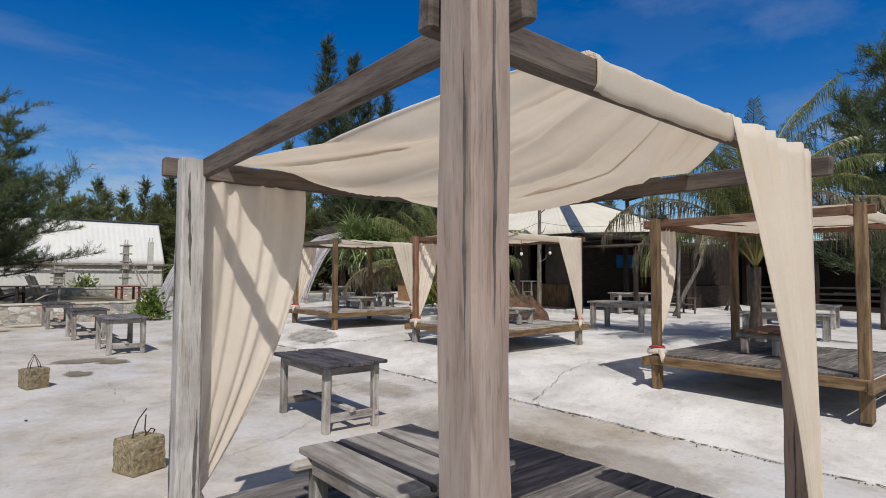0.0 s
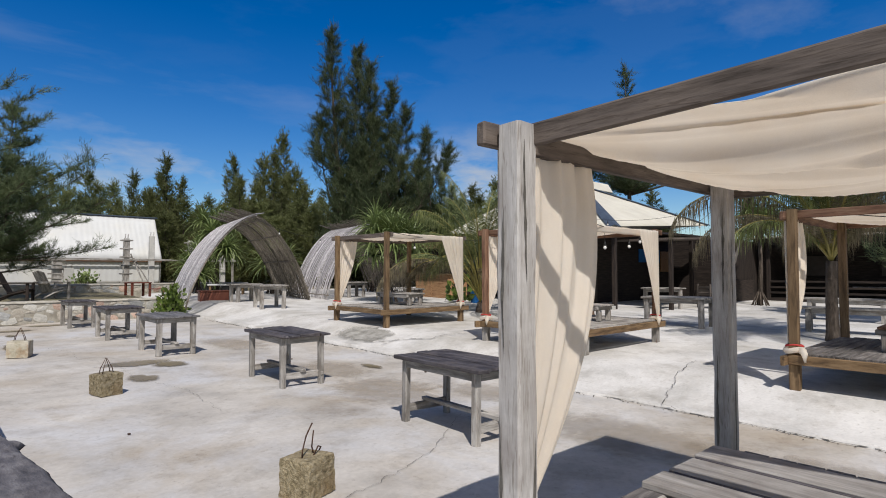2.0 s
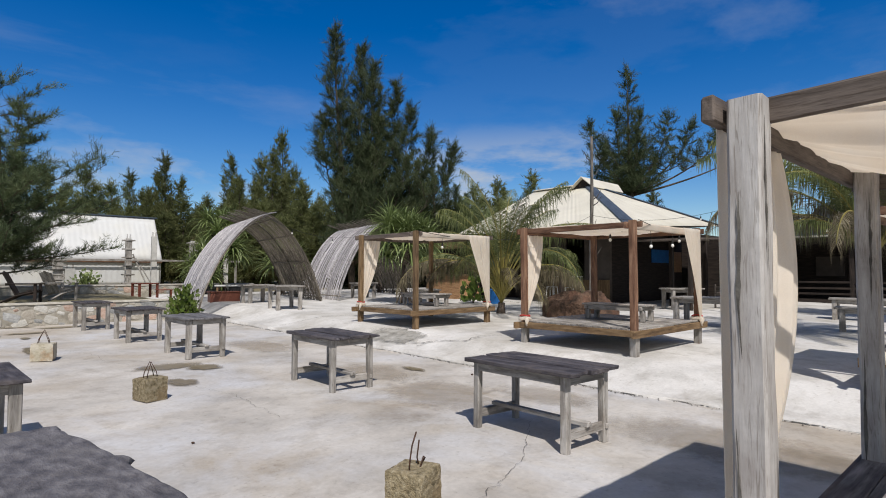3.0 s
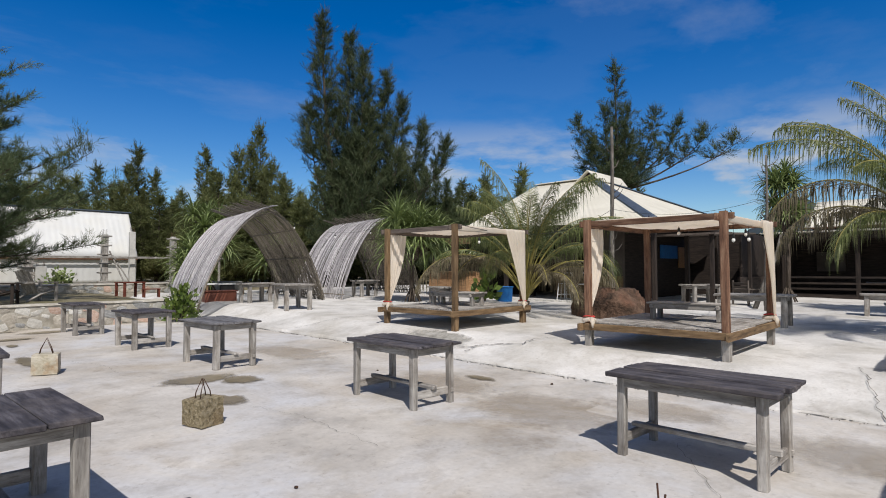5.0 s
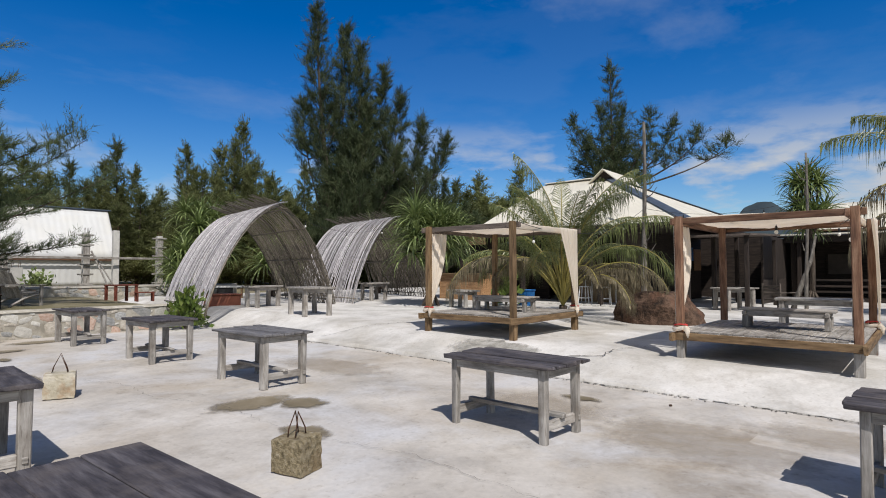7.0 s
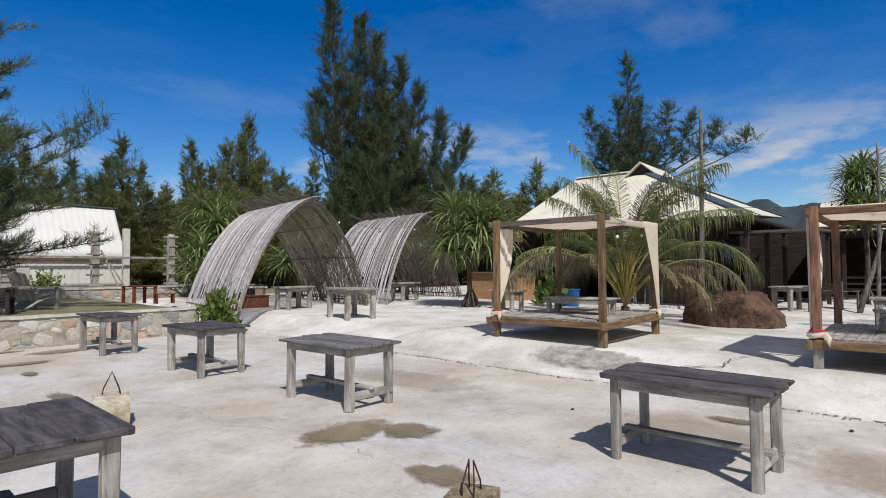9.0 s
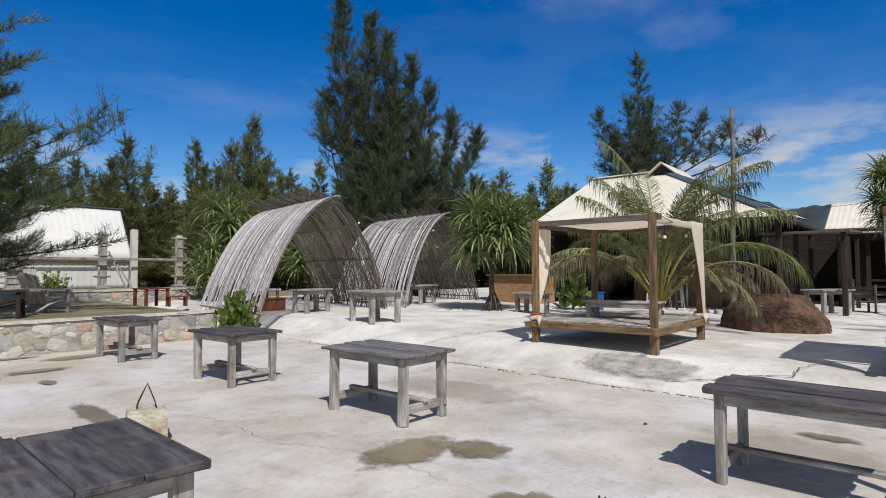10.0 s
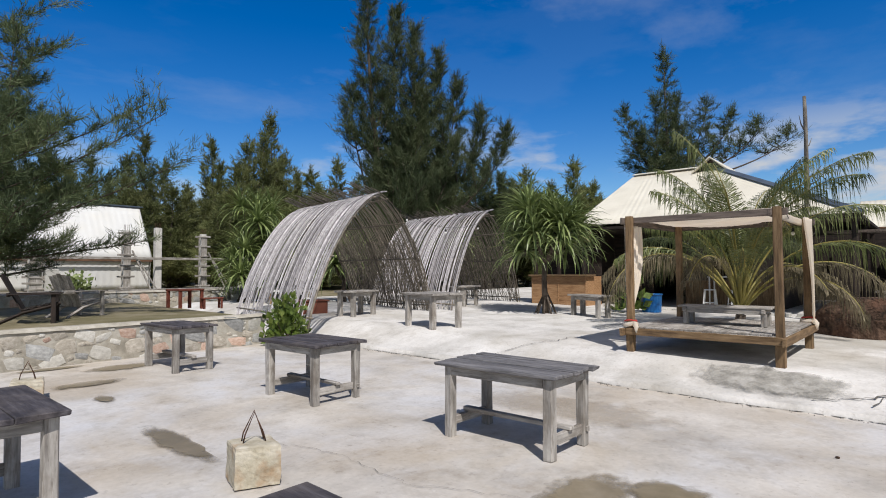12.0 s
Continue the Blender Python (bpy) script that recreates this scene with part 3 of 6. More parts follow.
# ---- pergola day beds ----
def pergola(x0, x1, y0, y1, zg, top, deck, WP, WX, WY, WD, label, seed, sag=0.20, half=0.05, foot=None, tilt=0.0, nudge=(0, 0), nudge_r=(0, 0), nudge_l=(0, 0), TX=None, TY=None, hem0=0.12, hem1=None):
    """Four posts, beams that cross at the posts, a slung cloth roof, two tied curtains and a low deck."""
    rnd = random.Random(seed)
    random.seed(seed)
    root = thing("pergola", pose(x0, y0, zg), label, "pergola", "cloth-roofed pergolas")
    W, L, H, h = x1 - x0, y1 - y0, top, half
    hem1 = W - 0.1 if hem1 is None else hem1
    for px, py in (nudge, (W + nudge_r[0], nudge_r[1]), (nudge_l[0], L + nudge_l[1]), (W, L)):
        bm = bmesh.new()
        k = 16
        lean = (rnd.uniform(-0.01, 0.01), rnd.uniform(-0.01, 0.01))
        corners = [(-h, -h), (h, -h), (h, h), (-h, h)]
        rings = []
        for i in range(k + 1):
            s = i / k
            ring = []
            for c in corners:
                for d in ((0.82, 1), (1, 0.82)) if c[0] * c[1] < 0 else ((1, 0.82), (0.82, 1)):
                    w = 1.0 + rnd.uniform(-0.03, 0.03) + (0.10 if half > 0.055 else 0.06) * noise.noise((c[0] * 60 + seed, c[1] * 60 + px, s * 7))
                    ring.append(bm.verts.new((px + c[0] * d[0] * w + lean[0] * s, py + c[1] * d[1] * w + lean[1] * s, s * (H + 0.02 + tilt * (1 - py / L) * (1 - px / W) * 1.2) - 0.02)))
            rings.append(ring)
        for a, b in zip(rings, rings[1:]):
            for j in range(8):
                bm.faces.new((a[j], a[(j + 1) % 8], b[(j + 1) % 8], b[j]))
        bm.faces.new(rings[-1])
        worn = half > 0.055 and py > L / 2
        post_ob = part("post", bm, GP2 if worn else WP, root)
        if half > 0.055:
            for face in range(2):
                for q in range(2):
                    za, off = rnd.uniform(0.1, 0.5) + q * 1.1, rnd.uniform(-0.6, 0.6) * h
                    n_ = 16
                    ln = rnd.uniform(0.55, 0.95)
                    vs_, fs_ = [], []
                    for i in range(n_ + 1):
                        zz = za + ln * i / n_
                        off += rnd.uniform(-0.0025, 0.0025)
                        w_ = (0.0006 + (0.0085 if worn else 0.005) * math.sin(math.pi * i / n_) * rnd.uniform(0.3, 1.2))
                        for sgn in (-1, 1):
                            vs_.append((px - h * 1.062, py + off + sgn * w_, zz) if face else (px + off + sgn * w_, py - h * 1.062, zz))
                        if i:
                            fs_.append((2 * i - 2, 2 * i - 1, 2 * i + 1, 2 * i))
                    raw("split", vs_, fs_, CRACK, post_ob, "dark drying split in the timber")
        if foot is not None:
            part("post_foot", boxed(px - h - 0.006, px + h + 0.006, py - h - 0.006, py + h + 0.006, -0.02, deck - 0.13, 0.01, 0.006), foot, root, "pale weathered post foot")
    o = 0.11 if tilt == 0 else 0.09
    far_up = 0.045 if tilt else 0.0
    # beams lie against the far and right faces of the posts, which rise a little above them
    for py in (0, L):
        part("beam", boxed(-o, W + o, py + h, py + h + 0.05, H - 0.125 + tilt * (1 - py / L) + (far_up if py else 0), H - 0.025 + tilt * (1 - py / L) + (far_up * 0.9 if py else 0), 0.008, 0.004), TX or WX, root)
    for px in (0, W):
        bm = boxed(px + h, px + h + 0.05, -o, L + o, H - 0.108, H - 0.014, 0.008, 0.004)
        for v in bm.verts:
            v.co.z += tilt * (1 - v.co.y / L) * (1 - px / W) + (0.022 * v.co.y / L if tilt and px == 0 else 0)
        part("beam", bm, TY or WY, root)
    # deck: edge beams on the posts, boards along x
    for py in (-h - 0.05, L + h):
        part("deck_beam", boxed(-0.2, W + 0.2, py, py + 0.05, deck - 0.14, deck - 0.03, 0.006, 0.004), WX, root)
    for px in (-h - 0.05, W + h):
        part("deck_beam", boxed(px, px + 0.05, -h, L + h, deck - 0.13, deck - 0.025, 0.006, 0.004), WY, root)
    nb = 15
    bw = (L + 2 * h) / nb
    for i in range(nb):
        ya = -h + i * bw
        part("deck_board", boxed(h + 0.002 if i in (0, nb - 1) else -h, W - h - 0.002 if i in (0, nb - 1) else W + h, ya + 0.004, ya + bw - 0.004, deck - 0.025, deck + rnd.uniform(-0.003, 0.004), 0.003, 0.002), WD, root)
    # cloth roof, hung over the two beams along x
    def canopy(u, v):
        xl = hem0 + (0.21 - hem0) * v
        xr = hem1 + (W + 0.07 - hem1) * min(1.0, v / 0.24) ** 0.75
        x = xl + u * (xr - xl)
        s = sag * (0.28 * (1 - u) + math.sin(math.pi * u ** 1.05) ** 1.5)
        w = v ** 1.25
        # from the near beam down to the level of the other beams, with the belly nearer the far side
        z = H - 0.012 + (0.04 * v if tilt else 0) + tilt * (1 - v) * (1 - u * min(1, v / 0.24)) - 4 * s * w * (1 - w)
        hang = 4 * v * (1 - v)
        # gathers that run from beam to beam, tightest at the free edge
        f = 0.060 * abs(math.sin(24 * u + 1.2 * v + phase)) * math.exp(-u / 0.2)
        f += 0.060 * (abs(math.sin(9.5 * u + 0.9 * math.sin(2.6 * v + phase))) ** 0.6 - 0.5)
        f += 0.012 * math.sin(31 * u + 2.0 * v + 2 * math.sin(4 * u)) + 0.022 * (abs(math.sin(21 * u - 1.4 * v + math.sin(3 * u + phase))) ** 0.5 - 0.6)
        z += (f - 0.03) * (0.25 + 0.75 * hang) * min(1, (1 - u) / 0.08)
        for cu, cv, wd, amt in creases:
            dd = abs((u - cu) - cv * (v - 0.5))
            z += amt * math.exp(-dd / wd) * hang
        # pleats: the cloth doubles over itself in bands
        band = math.exp(-u / 0.22) + 0.8 * math.exp(-((u - 0.56) / 0.07) ** 2) + 0.7 * math.exp(-((u - 0.82) / 0.06) ** 2)
        turn = 42 * u + 1.6 * math.sin(1.7 * v + phase)
        amp = min(1.0, sag / 0.2) * band * (0.35 + 0.65 * hang) * min(1, u / 0.03, (1 - u) / 0.05)
        x += 0.085 * amp * math.sin(turn)
        z += 0.020 * amp * math.cos(turn)
        y = h + 0.02 + v * (L + 0.03) + 0.006 * math.sin(12 * u)
        return (x, y, z)
    phase = rnd.uniform(0, 6)
    creases = ((0.34, 0.25, 0.03, 0.04), (0.55, 0.35, 0.025, 0.045), (0.80, 0.30, 0.025, 0.04))
    vs, fs = sheet(170 if half > 0.055 else 90, 50, canopy)
    cl = raw("cloth_roof", vs, fs, CLOTH, root, "sagging cream cotton roof cloth", True)
    cl.modifiers.new("thick", "SOLIDIFY").thickness = 0.003
    # cloth turned over the near beam
    def hem(u, v):
        x = hem0 + u * (hem1 - hem0)
        a = -2.9 + 4.6 * v
        c, d = math.cos(a), math.sin(a)
        c, d = math.copysign(abs(c) ** 0.5, c), math.copysign(abs(d) ** 0.5, d)
        return (x, h + 0.025 + 0.034 * d, H - 0.075 + tilt + 0.058 * c + 0.002 * math.sin(30 * u + 4 * v) + (0.008 if u < 0.04 or u > 0.97 else 0))
    vs, fs = sheet(40, 18, hem)
    cl = raw("cloth_hem", vs, fs, CLOTH, root, "cream cloth turned over the beam", True)
    cl.modifiers.new("thick", "SOLIDIFY").thickness = 0.003
    # two curtains gathered to the posts at knee height
    def curtain(post, sx, py, width, tie=None, full=1.15, rise=0.0):
        knot = deck + 0.03
        def f(u, v):
            z = H - 0.03 + rise * (1 - v) - v * (H - 0.03 - knot)
            pinch = (1 - v ** full) + 0.08 * v
            wdt = width * pinch + 0.05
            x = post + sx * (0.035 + u * wdt)
            bulge = 0.10 * math.sin(math.pi * v) * u * u
            fold = 0.016 * math.sin(u * 17 + 1.5 * v + 0.8 * math.sin(6 * u)) + 0.012 * math.sin(u * 37 + 2 + 1.1 * v) + 0.006 * math.sin(u * 61 - 2 * v)
            y = py + fold * (0.4 + 0.6 * (1 - v)) * (1 if v < 0.96 else 0.5) + bulge * (-1 if py > L / 2 else -0.4)
            return (x, y, z)
        vs, fs = sheet(64, 30, f)
        c = raw("curtain", vs, fs, CLOTH, root, "cream cotton curtain tied back to the post", True)
        c.modifiers.new("thick", "SOLIDIFY").thickness = 0.003
        post = post if tie is None else tie
        py = py if tie is None else py + 2 * h + 0.065
        for k, (dz, r, mt, lb) in enumerate(((0.0, 0.062, CLOTH, "knotted cream cloth"), (0.055, 0.056, REDCLOTH, "red ribbon tie"))):
            bm = bmesh.new()
            loop = [(post + (h + 0.03 + 0.006 * math.sin(5 * a)) * math.cos(a) * 1.12, py - h - 0.03 + (h + 0.03) * math.sin(a) * 1.12, knot + dz + 0.012 * math.sin(2 * a + k)) for a in np.linspace(0, 2 * math.pi, 18)]
            tube(bm, loop, 0.034 if k == 0 else 0.010, 6)
            if k == 0:
                tube(bm, [(post - 0.06, py - h - 0.11, knot + 0.01), (post - 0.11, py - h - 0.16, knot - 0.03), (post - 0.13, py - h - 0.17, knot - 0.12)], [0.045, 0.035, 0.012], 7)
            if k and foot is None:
                bm.free()
                continue
            part("knot" if k == 0 else "ribbon", bm, mt, c, lb, True)
    curtain(0.0, 1, L + h + 0.03, 0.62 if half > 0.055 else 0.55, None, 1.7 if half > 0.055 else 1.15)
    curtain(W + (0.02 if half > 0.055 else 0.06), -1, -h - 0.03 + nudge_r[1], 0.86 if half > 0.055 else 0.70, W, 1.15, tilt * 0.35)
    return root


def low_table(cx, cy, z, lx, ly, hgt, wt, wl, seed, label, turn=0, broad=False):
    random.seed(seed)
    t = thing("low_table", pose(cx, cy, z, 0, 0, turn + random.uniform(-2, 2)), label, "table", "low tables on the day beds")
    edges = [-0.5, -0.185, -0.14, 0.185, 0.225, 0.5] if broad else [-0.5, -0.25, 0.0, 0.25, 0.5]
    for i, (a, b) in enumerate(zip(edges, edges[1:])):
        strip = broad and i % 2
        part("board", boxed(-lx / 2 + random.uniform(-0.02, 0.02), lx / 2 + random.uniform(-0.02, 0.02), ly * a + 0.002, ly * b - 0.002, hgt - 0.03, hgt - (0.003 if strip else 0), 0.003 if strip else 0.006, 0.003), D["x"] if strip else wt, t, "dark recessed strip" if strip else "")
    for sx in (-1, 1):
        part("end_beam", boxed(sx * (lx / 2 - 0.1) - 0.03, sx * (lx / 2 - 0.1) + 0.03, -ly / 2 - (0.09 if broad else 0.03), ly / 2 + (0.09 if broad else 0.03), hgt - 0.10, hgt - 0.031, 0.026 if broad else 0.012, 0.003), G["y"], t)
        for sy in (-1, 1):
            part("leg", boxed(sx * (lx / 2 - 0.1) - 0.04, sx * (lx / 2 - 0.1) + 0.04, sy * (ly / 2 - 0.07) - 0.04, sy * (ly / 2 - 0.07) + 0.04, 0, hgt - 0.10, 0.008, 0.004), wl, t)
    for sy in (-1, 1):
        part("apron", boxed(-lx / 2 + 0.13, lx / 2 - 0.13, sy * (ly / 2 - 0.03) - 0.014, sy * (ly / 2 - 0.03) + 0.014, hgt - 0.11, hgt - 0.032, 0.004), G["x"], t)
    return t


pergola(0.875, 3.04, 0.90, 3.04, -0.085, 2.235, 0.47, GP, GB["x"], GB["y"], DECK, "weathered grey wooden pergola day bed with cream cloth", 11, sag=0.20, hem0=0.545, hem1=1.50, half=0.058, tilt=0.088, nudge=(-0.03, -0.025), nudge_l=(0.02, -0.016), nudge_r=(0.0, 0.045))
pergola(6.60, 8.86, 11.47, 13.47, 0.325, 2.10, 0.42, Y["z"], Y["x"], Y["y"], G["x"], "brown wooden pergola day bed with cream curtains", 12, sag=0.07, foot=Y["z"], TX=GB["x"], TY=GB["y"])
pergola(6.78, 9.10, 6.58, 8.68, 0.255, 2.08, 0.42, B["z"], Y["x"], Y["y"], G["x"], "reddish brown wooden pergola day bed with cream curtains", 13, sag=0.07, foot=G["z"], TX=B["x"], TY=B["y"])
pergola(6.66, 9.0, 1.5, 3.64, 0.19, 2.10, 0.42, Y["z"], Y["x"], Y["y"], DECK, "honey brown wooden pergola day bed with cream curtains", 14, sag=0.07, foot=Y["z"], TX=B["x"], TY=B["y"])
low_table(1.74, 2.32, 0.388, 0.86, 0.74, 0.28, TABLEG, G["z"], 21, "weathered grey low plank table on a deck", 90, True)
low_table(7.7, 12.4, 0.749, 1.3, 0.46, 0.29, G["x"], G["z"], 22, "pale grey low plank table on a deck", 90)
low_table(8.05, 7.55, 0.679, 1.25, 0.46, 0.29, G["x"], G["z"], 23, "grey low plank table on a deck", 90)
low_table(7.95, 2.75, 0.614, 1.1, 0.5, 0.29, B["x"], G["z"], 24, "reddish low plank table with grey legs on a deck")


# ---- yard tables ----
def yard_table(x0, x1, y0, y1, z, hgt, seed, label, top=None, group="weathered yard tables", boards=5, leg=0.043, turn=0):
    random.seed(seed)
    W, L = x1 - x0, y1 - y0
    t = thing("wooden_table", pose((x0 + x1) / 2, (y0 + y1) / 2, z, 0, 0, turn + random.uniform(-2.5, 2.5)), label, "table", group)
    top = top or D["y"]
    n, ragged = boards, 0.2 if boards == 3 else 1.0
    edges = [-W / 2 + W * i / n + (random.uniform(-0.02, 0.02) if 0 < i < n else 0) for i in range(n + 1)]
    for i in range(n):
        part("board", boxed(edges[i] + (0.0012 if boards == 3 else 0.0025), edges[i + 1] - (0.0012 if boards == 3 else 0.0025), -L / 2 + random.uniform(-0.025, 0.015) * ragged, L / 2 + random.uniform(-0.015, 0.025) * ragged, hgt - 0.035, hgt + random.uniform(-0.006, 0.006), 0.006, 0.006), top, t)
    lx, ly, s = W / 2 - 0.09, L / 2 - 0.11, leg
    for a in (-1, 1):
        for b in (-1, 1):
            part("leg", boxed(a * lx - s, a * lx + s, b * ly - s, b * ly + s, -0.01, hgt - 0.036, 0.008, 0.006), G["z"], t)
    for b in (-1, 1):
        part("end_rail", boxed(-lx + s, lx - s, b * ly - 0.02, b * ly + 0.02, 0.10, 0.185, 0.006, 0.005), G["x"], t)
        part("end_apron", boxed(-lx + s, lx - s, b * (ly + s - 0.02) - 0.018, b * (ly + s - 0.02) + 0.018, hgt - 0.12, hgt - 0.037, 0.004), G["x"], t)
        part("side_apron", boxed(b * (lx + s - 0.02) - 0.018, b * (lx + s - 0.02) + 0.018, -ly + s, ly - s, hgt - 0.12, hgt - 0.037, 0.004), G["y"], t)
    part("stretcher", boxed(-0.035, 0.035, -ly - 0.05, ly + 0.05, 0.186, 0.225, 0.006, 0.006), G["y"], t)
    for b in (-1, 1):
        part("tenon", boxed(lx - 0.02, lx + 0.02, b * ly + b * s - 0.015 if b < 0 else b * ly + s - 0.005, b * ly + b * s + 0.005 if b < 0 else b * ly + s + 0.015, 0.12, 0.165, 0.003), G["x"], t)
    return t


DK = "dark-topped weathered wooden table with grey legs on concrete"
yard_table(2.83, 3.58, 5.06, 6.36, yard_z(5.7), 0.70, 31, DK, leg=0.035)
yard_table(2.62, 3.36, 8.44, 9.70, yard_z(9.0), 0.70, 32, "dark warped plank table with grey legs on concrete", leg=0.036)
yard_table(2.16, 2.92, 12.26, 13.54, yard_z(12.9), 0.70, 33, "grey weathered plank table on concrete", wood("mid_grey_table_top", [(0.07, 0.068, 0.07), (0.15, 0.145, 0.15), (0.24, 0.23, 0.23)], "y"))
yard_table(1.98, 2.76, 15.18, 16.30, yard_z(15.7), 0.69, 34, DK)
yard_table(1.80, 2.50, 18.3, 19.45, yard_z(18.9), 0.68, 35, "dark-topped weathered table beside a stone wall")


def live_edge_table(x0, x1, y0, y1, z, hgt, seed, label):
    """One thick uneven plank with its natural edge, a knot stub on one side, on two stout trestles."""
    random.seed(seed)
    t = thing("live_edge_table", pose((x0 + x1) / 2, (y0 + y1) / 2, z), label, "table", "weathered yard tables")
    W, L = x1 - x0, y1 - y0

    def top(u, v):
        y = -L / 2 + v * L
        right = W / 2 + 0.19 * (1 - v) ** 1.3 - 0.20 * max(0, v - 0.55) ** 1.3 + 0.022 * noise.noise((v * 7, seed, 0)) + 0.008 * noise.noise((v * 31, seed, 4))
        right += 0.05 * math.exp(-((v - 0.605) / 0.012) ** 2)
        left = -W / 2 + 0.025 * noise.noise((v * 6, seed + 9, 0)) + 0.10 * max(0, v - 0.8)
        x = left + u * (right - left)
        edge = min(u, 1 - u, v * 2, (1 - v) * 2)
        y += 0.05 * noise.noise((u * 4, seed, 2)) * abs(2 * v - 1) ** 3
        zz = hgt + 0.012 * noise.noise((u * 3, v * 6, seed)) + 0.006 * noise.noise((u * 14, v * 24, seed)) - 0.028 * max(0, 1 - edge / 0.05) ** 2
        return (x, y, zz)
    vs, fs = sheet(44, 90, top)
    slab_ob = raw("tabletop", vs, fs, LIVEWOOD, t, "rough dark grey slab with a natural edge", True)
    m = slab_ob.modifiers.new("thick", "SOLIDIFY")
    m.thickness, m.offset = 0.075, -1
    for sy in (-1, 1):
        part("trestle", boxed(-W / 2 + 0.12, W / 2 - 0.14, sy * L * 0.30 - 0.06, sy * L * 0.30 + 0.06, -0.02, hgt - 0.085, 0.015, 0.01), G["z"], t, "stout grey trestle")
    part("stretcher", boxed(-0.05, 0.05, -L * 0.30 + 0.06, L * 0.30 - 0.06, 0.16, 0.24, 0.01, 0.006), G["y"], t)
    return t


live_edge_table(-1.32, -0.52, 4.05, 6.5, yard_z(5.3), 0.64, 41, "rough dark grey live-edge slab table on concrete")
for i, (a, b, e) in enumerate(((7.78, 8.93, -0.56), (10.90, 11.95, -0.47))):
    yard_table(e - 0.8, e, a, b, yard_z((a + b) / 2), 0.70, 42 + i, "dark plank table with pale grey legs on concrete", boards=3)
yard_table(-1.5, -0.70, 13.95, 15.1, yard_z(14.5), 0.70, 45, "dark plank table with pale grey legs on concrete", boards=3)


# ---- concrete blocks with wire loops ----
def block(x, y, s, hgt, turn, seed, bent, label, mat=None):
    rnd = random.Random(seed)
    random.seed(seed)
    t = thing("concrete_block", pose(x, y, yard_z(y) + 0.008, 0, 0, turn), label, "weight", "concrete umbrella weights")
    bm = boxed(-s / 2, s / 2, -s / 2, s / 2, 0, hgt, 0, 0.01)
    bmesh.ops.subdivide_edges(bm, edges=bm.edges[:], cuts=11, use_grid_fill=True)
    for v in bm.verts:
        v.co += Vector((noise.noise(v.co * 9 + Vector((seed, 0, 0))), noise.noise(v.co * 9 + Vector((0, seed, 0))), noise.noise(v.co * 7 + Vector((0, 0, seed))))) * 0.005 + Vector((noise.noise(v.co * 40), noise.noise(v.co * 40 + Vector((5, 0, 0))), 0)) * 0.006
        r = max(abs(v.co.x), abs(v.co.y)) / (s / 2)
        if r > 0.9 and v.co.z > hgt * 0.93:
            v.co.z -= 0.008
            v.co.x *= 0.98; v.co.y *= 0.98
    part("block", bm, mat or BLOCK, t, smooth=False)
    q = s * 0.26
    if bent:
        loops = [[(-q, 0, hgt - 0.02), (-q * 0.9, 0.0, hgt + 0.05), (-q * 0.2, 0.01, hgt + 0.14), (0.06, 0.02, hgt + 0.21)],
                 [(q * 0.7, -0.01, hgt - 0.02), (q * 0.5, 0.0, hgt + 0.05), (q * 0.4, -0.02, hgt + 0.17)],
                 [(q * 0.1, -0.04, hgt), (q, -0.03, hgt + 0.05), (q * 1.6, -0.02, hgt + 0.03), (q * 1.5, 0.0, hgt - 0.01)]]
    else:
        loops = [[(-q, d, hgt - 0.02), (-q * 0.8, d, hgt + 0.06), (rnd.uniform(-0.01, 0.01), d * 0.4, hgt + 0.2 + rnd.uniform(-0.02, 0.02)), (q * 0.75, d, hgt + 0.06), (q, d, hgt - 0.02)] for d in (-0.035, 0.035)]
    for lp in loops:
        part("wire_loop", tube(bmesh.new(), lp, 0.0055, 6), RUST, t, "rusty bent wire", True)
    return t


block(1.20, 5.22, 0.27, 0.27, 20, 3, True, "mossy brown concrete block with broken rusty wire")
block(0.86, 9.66, 0.27, 0.26, 18, 4, False, "brown mossy concrete block with rusty wire loops")
block(0.41, 13.78, 0.32, 0.29, -20, 5, False, "pale rust-streaked concrete block with wire loops", PALEBLOCK)
block(0.0, 18.0, 0.31, 0.24, -15, 6, False, "pale concrete block with wire loops", PALEBLOCK)


# ---- slab tables and benches ----
def slab_table(cx, cy, lx, ly, hgt, turn, seed, label, z=None):
    random.seed(seed)
    z = slab_z(cx, cy) + 0.004 if z is None else z
    t = thing("plank_table", pose(cx, cy, z, 0, 0, turn), label, "table", "plank tables on the slab")
    n = 4
    for i in range(n):
        w = lx / n
        part("board", boxed(-lx / 2 + i * w + 0.003, -lx / 2 + (i + 1) * w - 0.003, -ly / 2 + random.uniform(-0.03, 0.03), ly / 2 + random.uniform(-0.03, 0.03), hgt - 0.045, hgt, 0.006, 0.003), G["y"], t)
    for sy in (-1, 1):
        for sx in (-1, 1):
            part("leg", boxed(sx * (lx / 2 - 0.1) - 0.055, sx * (lx / 2 - 0.1) + 0.055, sy * (ly / 2 - 0.14) - 0.055, sy * (ly / 2 - 0.14) + 0.055, -0.02, hgt - 0.046, 0.01, 0.006), G["z"], t)
        part("end_apron", boxed(-lx / 2 + 0.16, lx / 2 - 0.16, sy * (ly / 2 - 0.14) - 0.02, sy * (ly / 2 - 0.14) + 0.02, hgt - 0.14, hgt - 0.047, 0.004), G["x"], t)
        part("side_apron", boxed(sy * (lx / 2 - 0.1) - 0.018, sy * (lx / 2 - 0.1) + 0.018, -ly / 2 + 0.2, ly / 2 - 0.2, hgt - 0.14, hgt - 0.047, 0.004), G["y"], t)
    return t


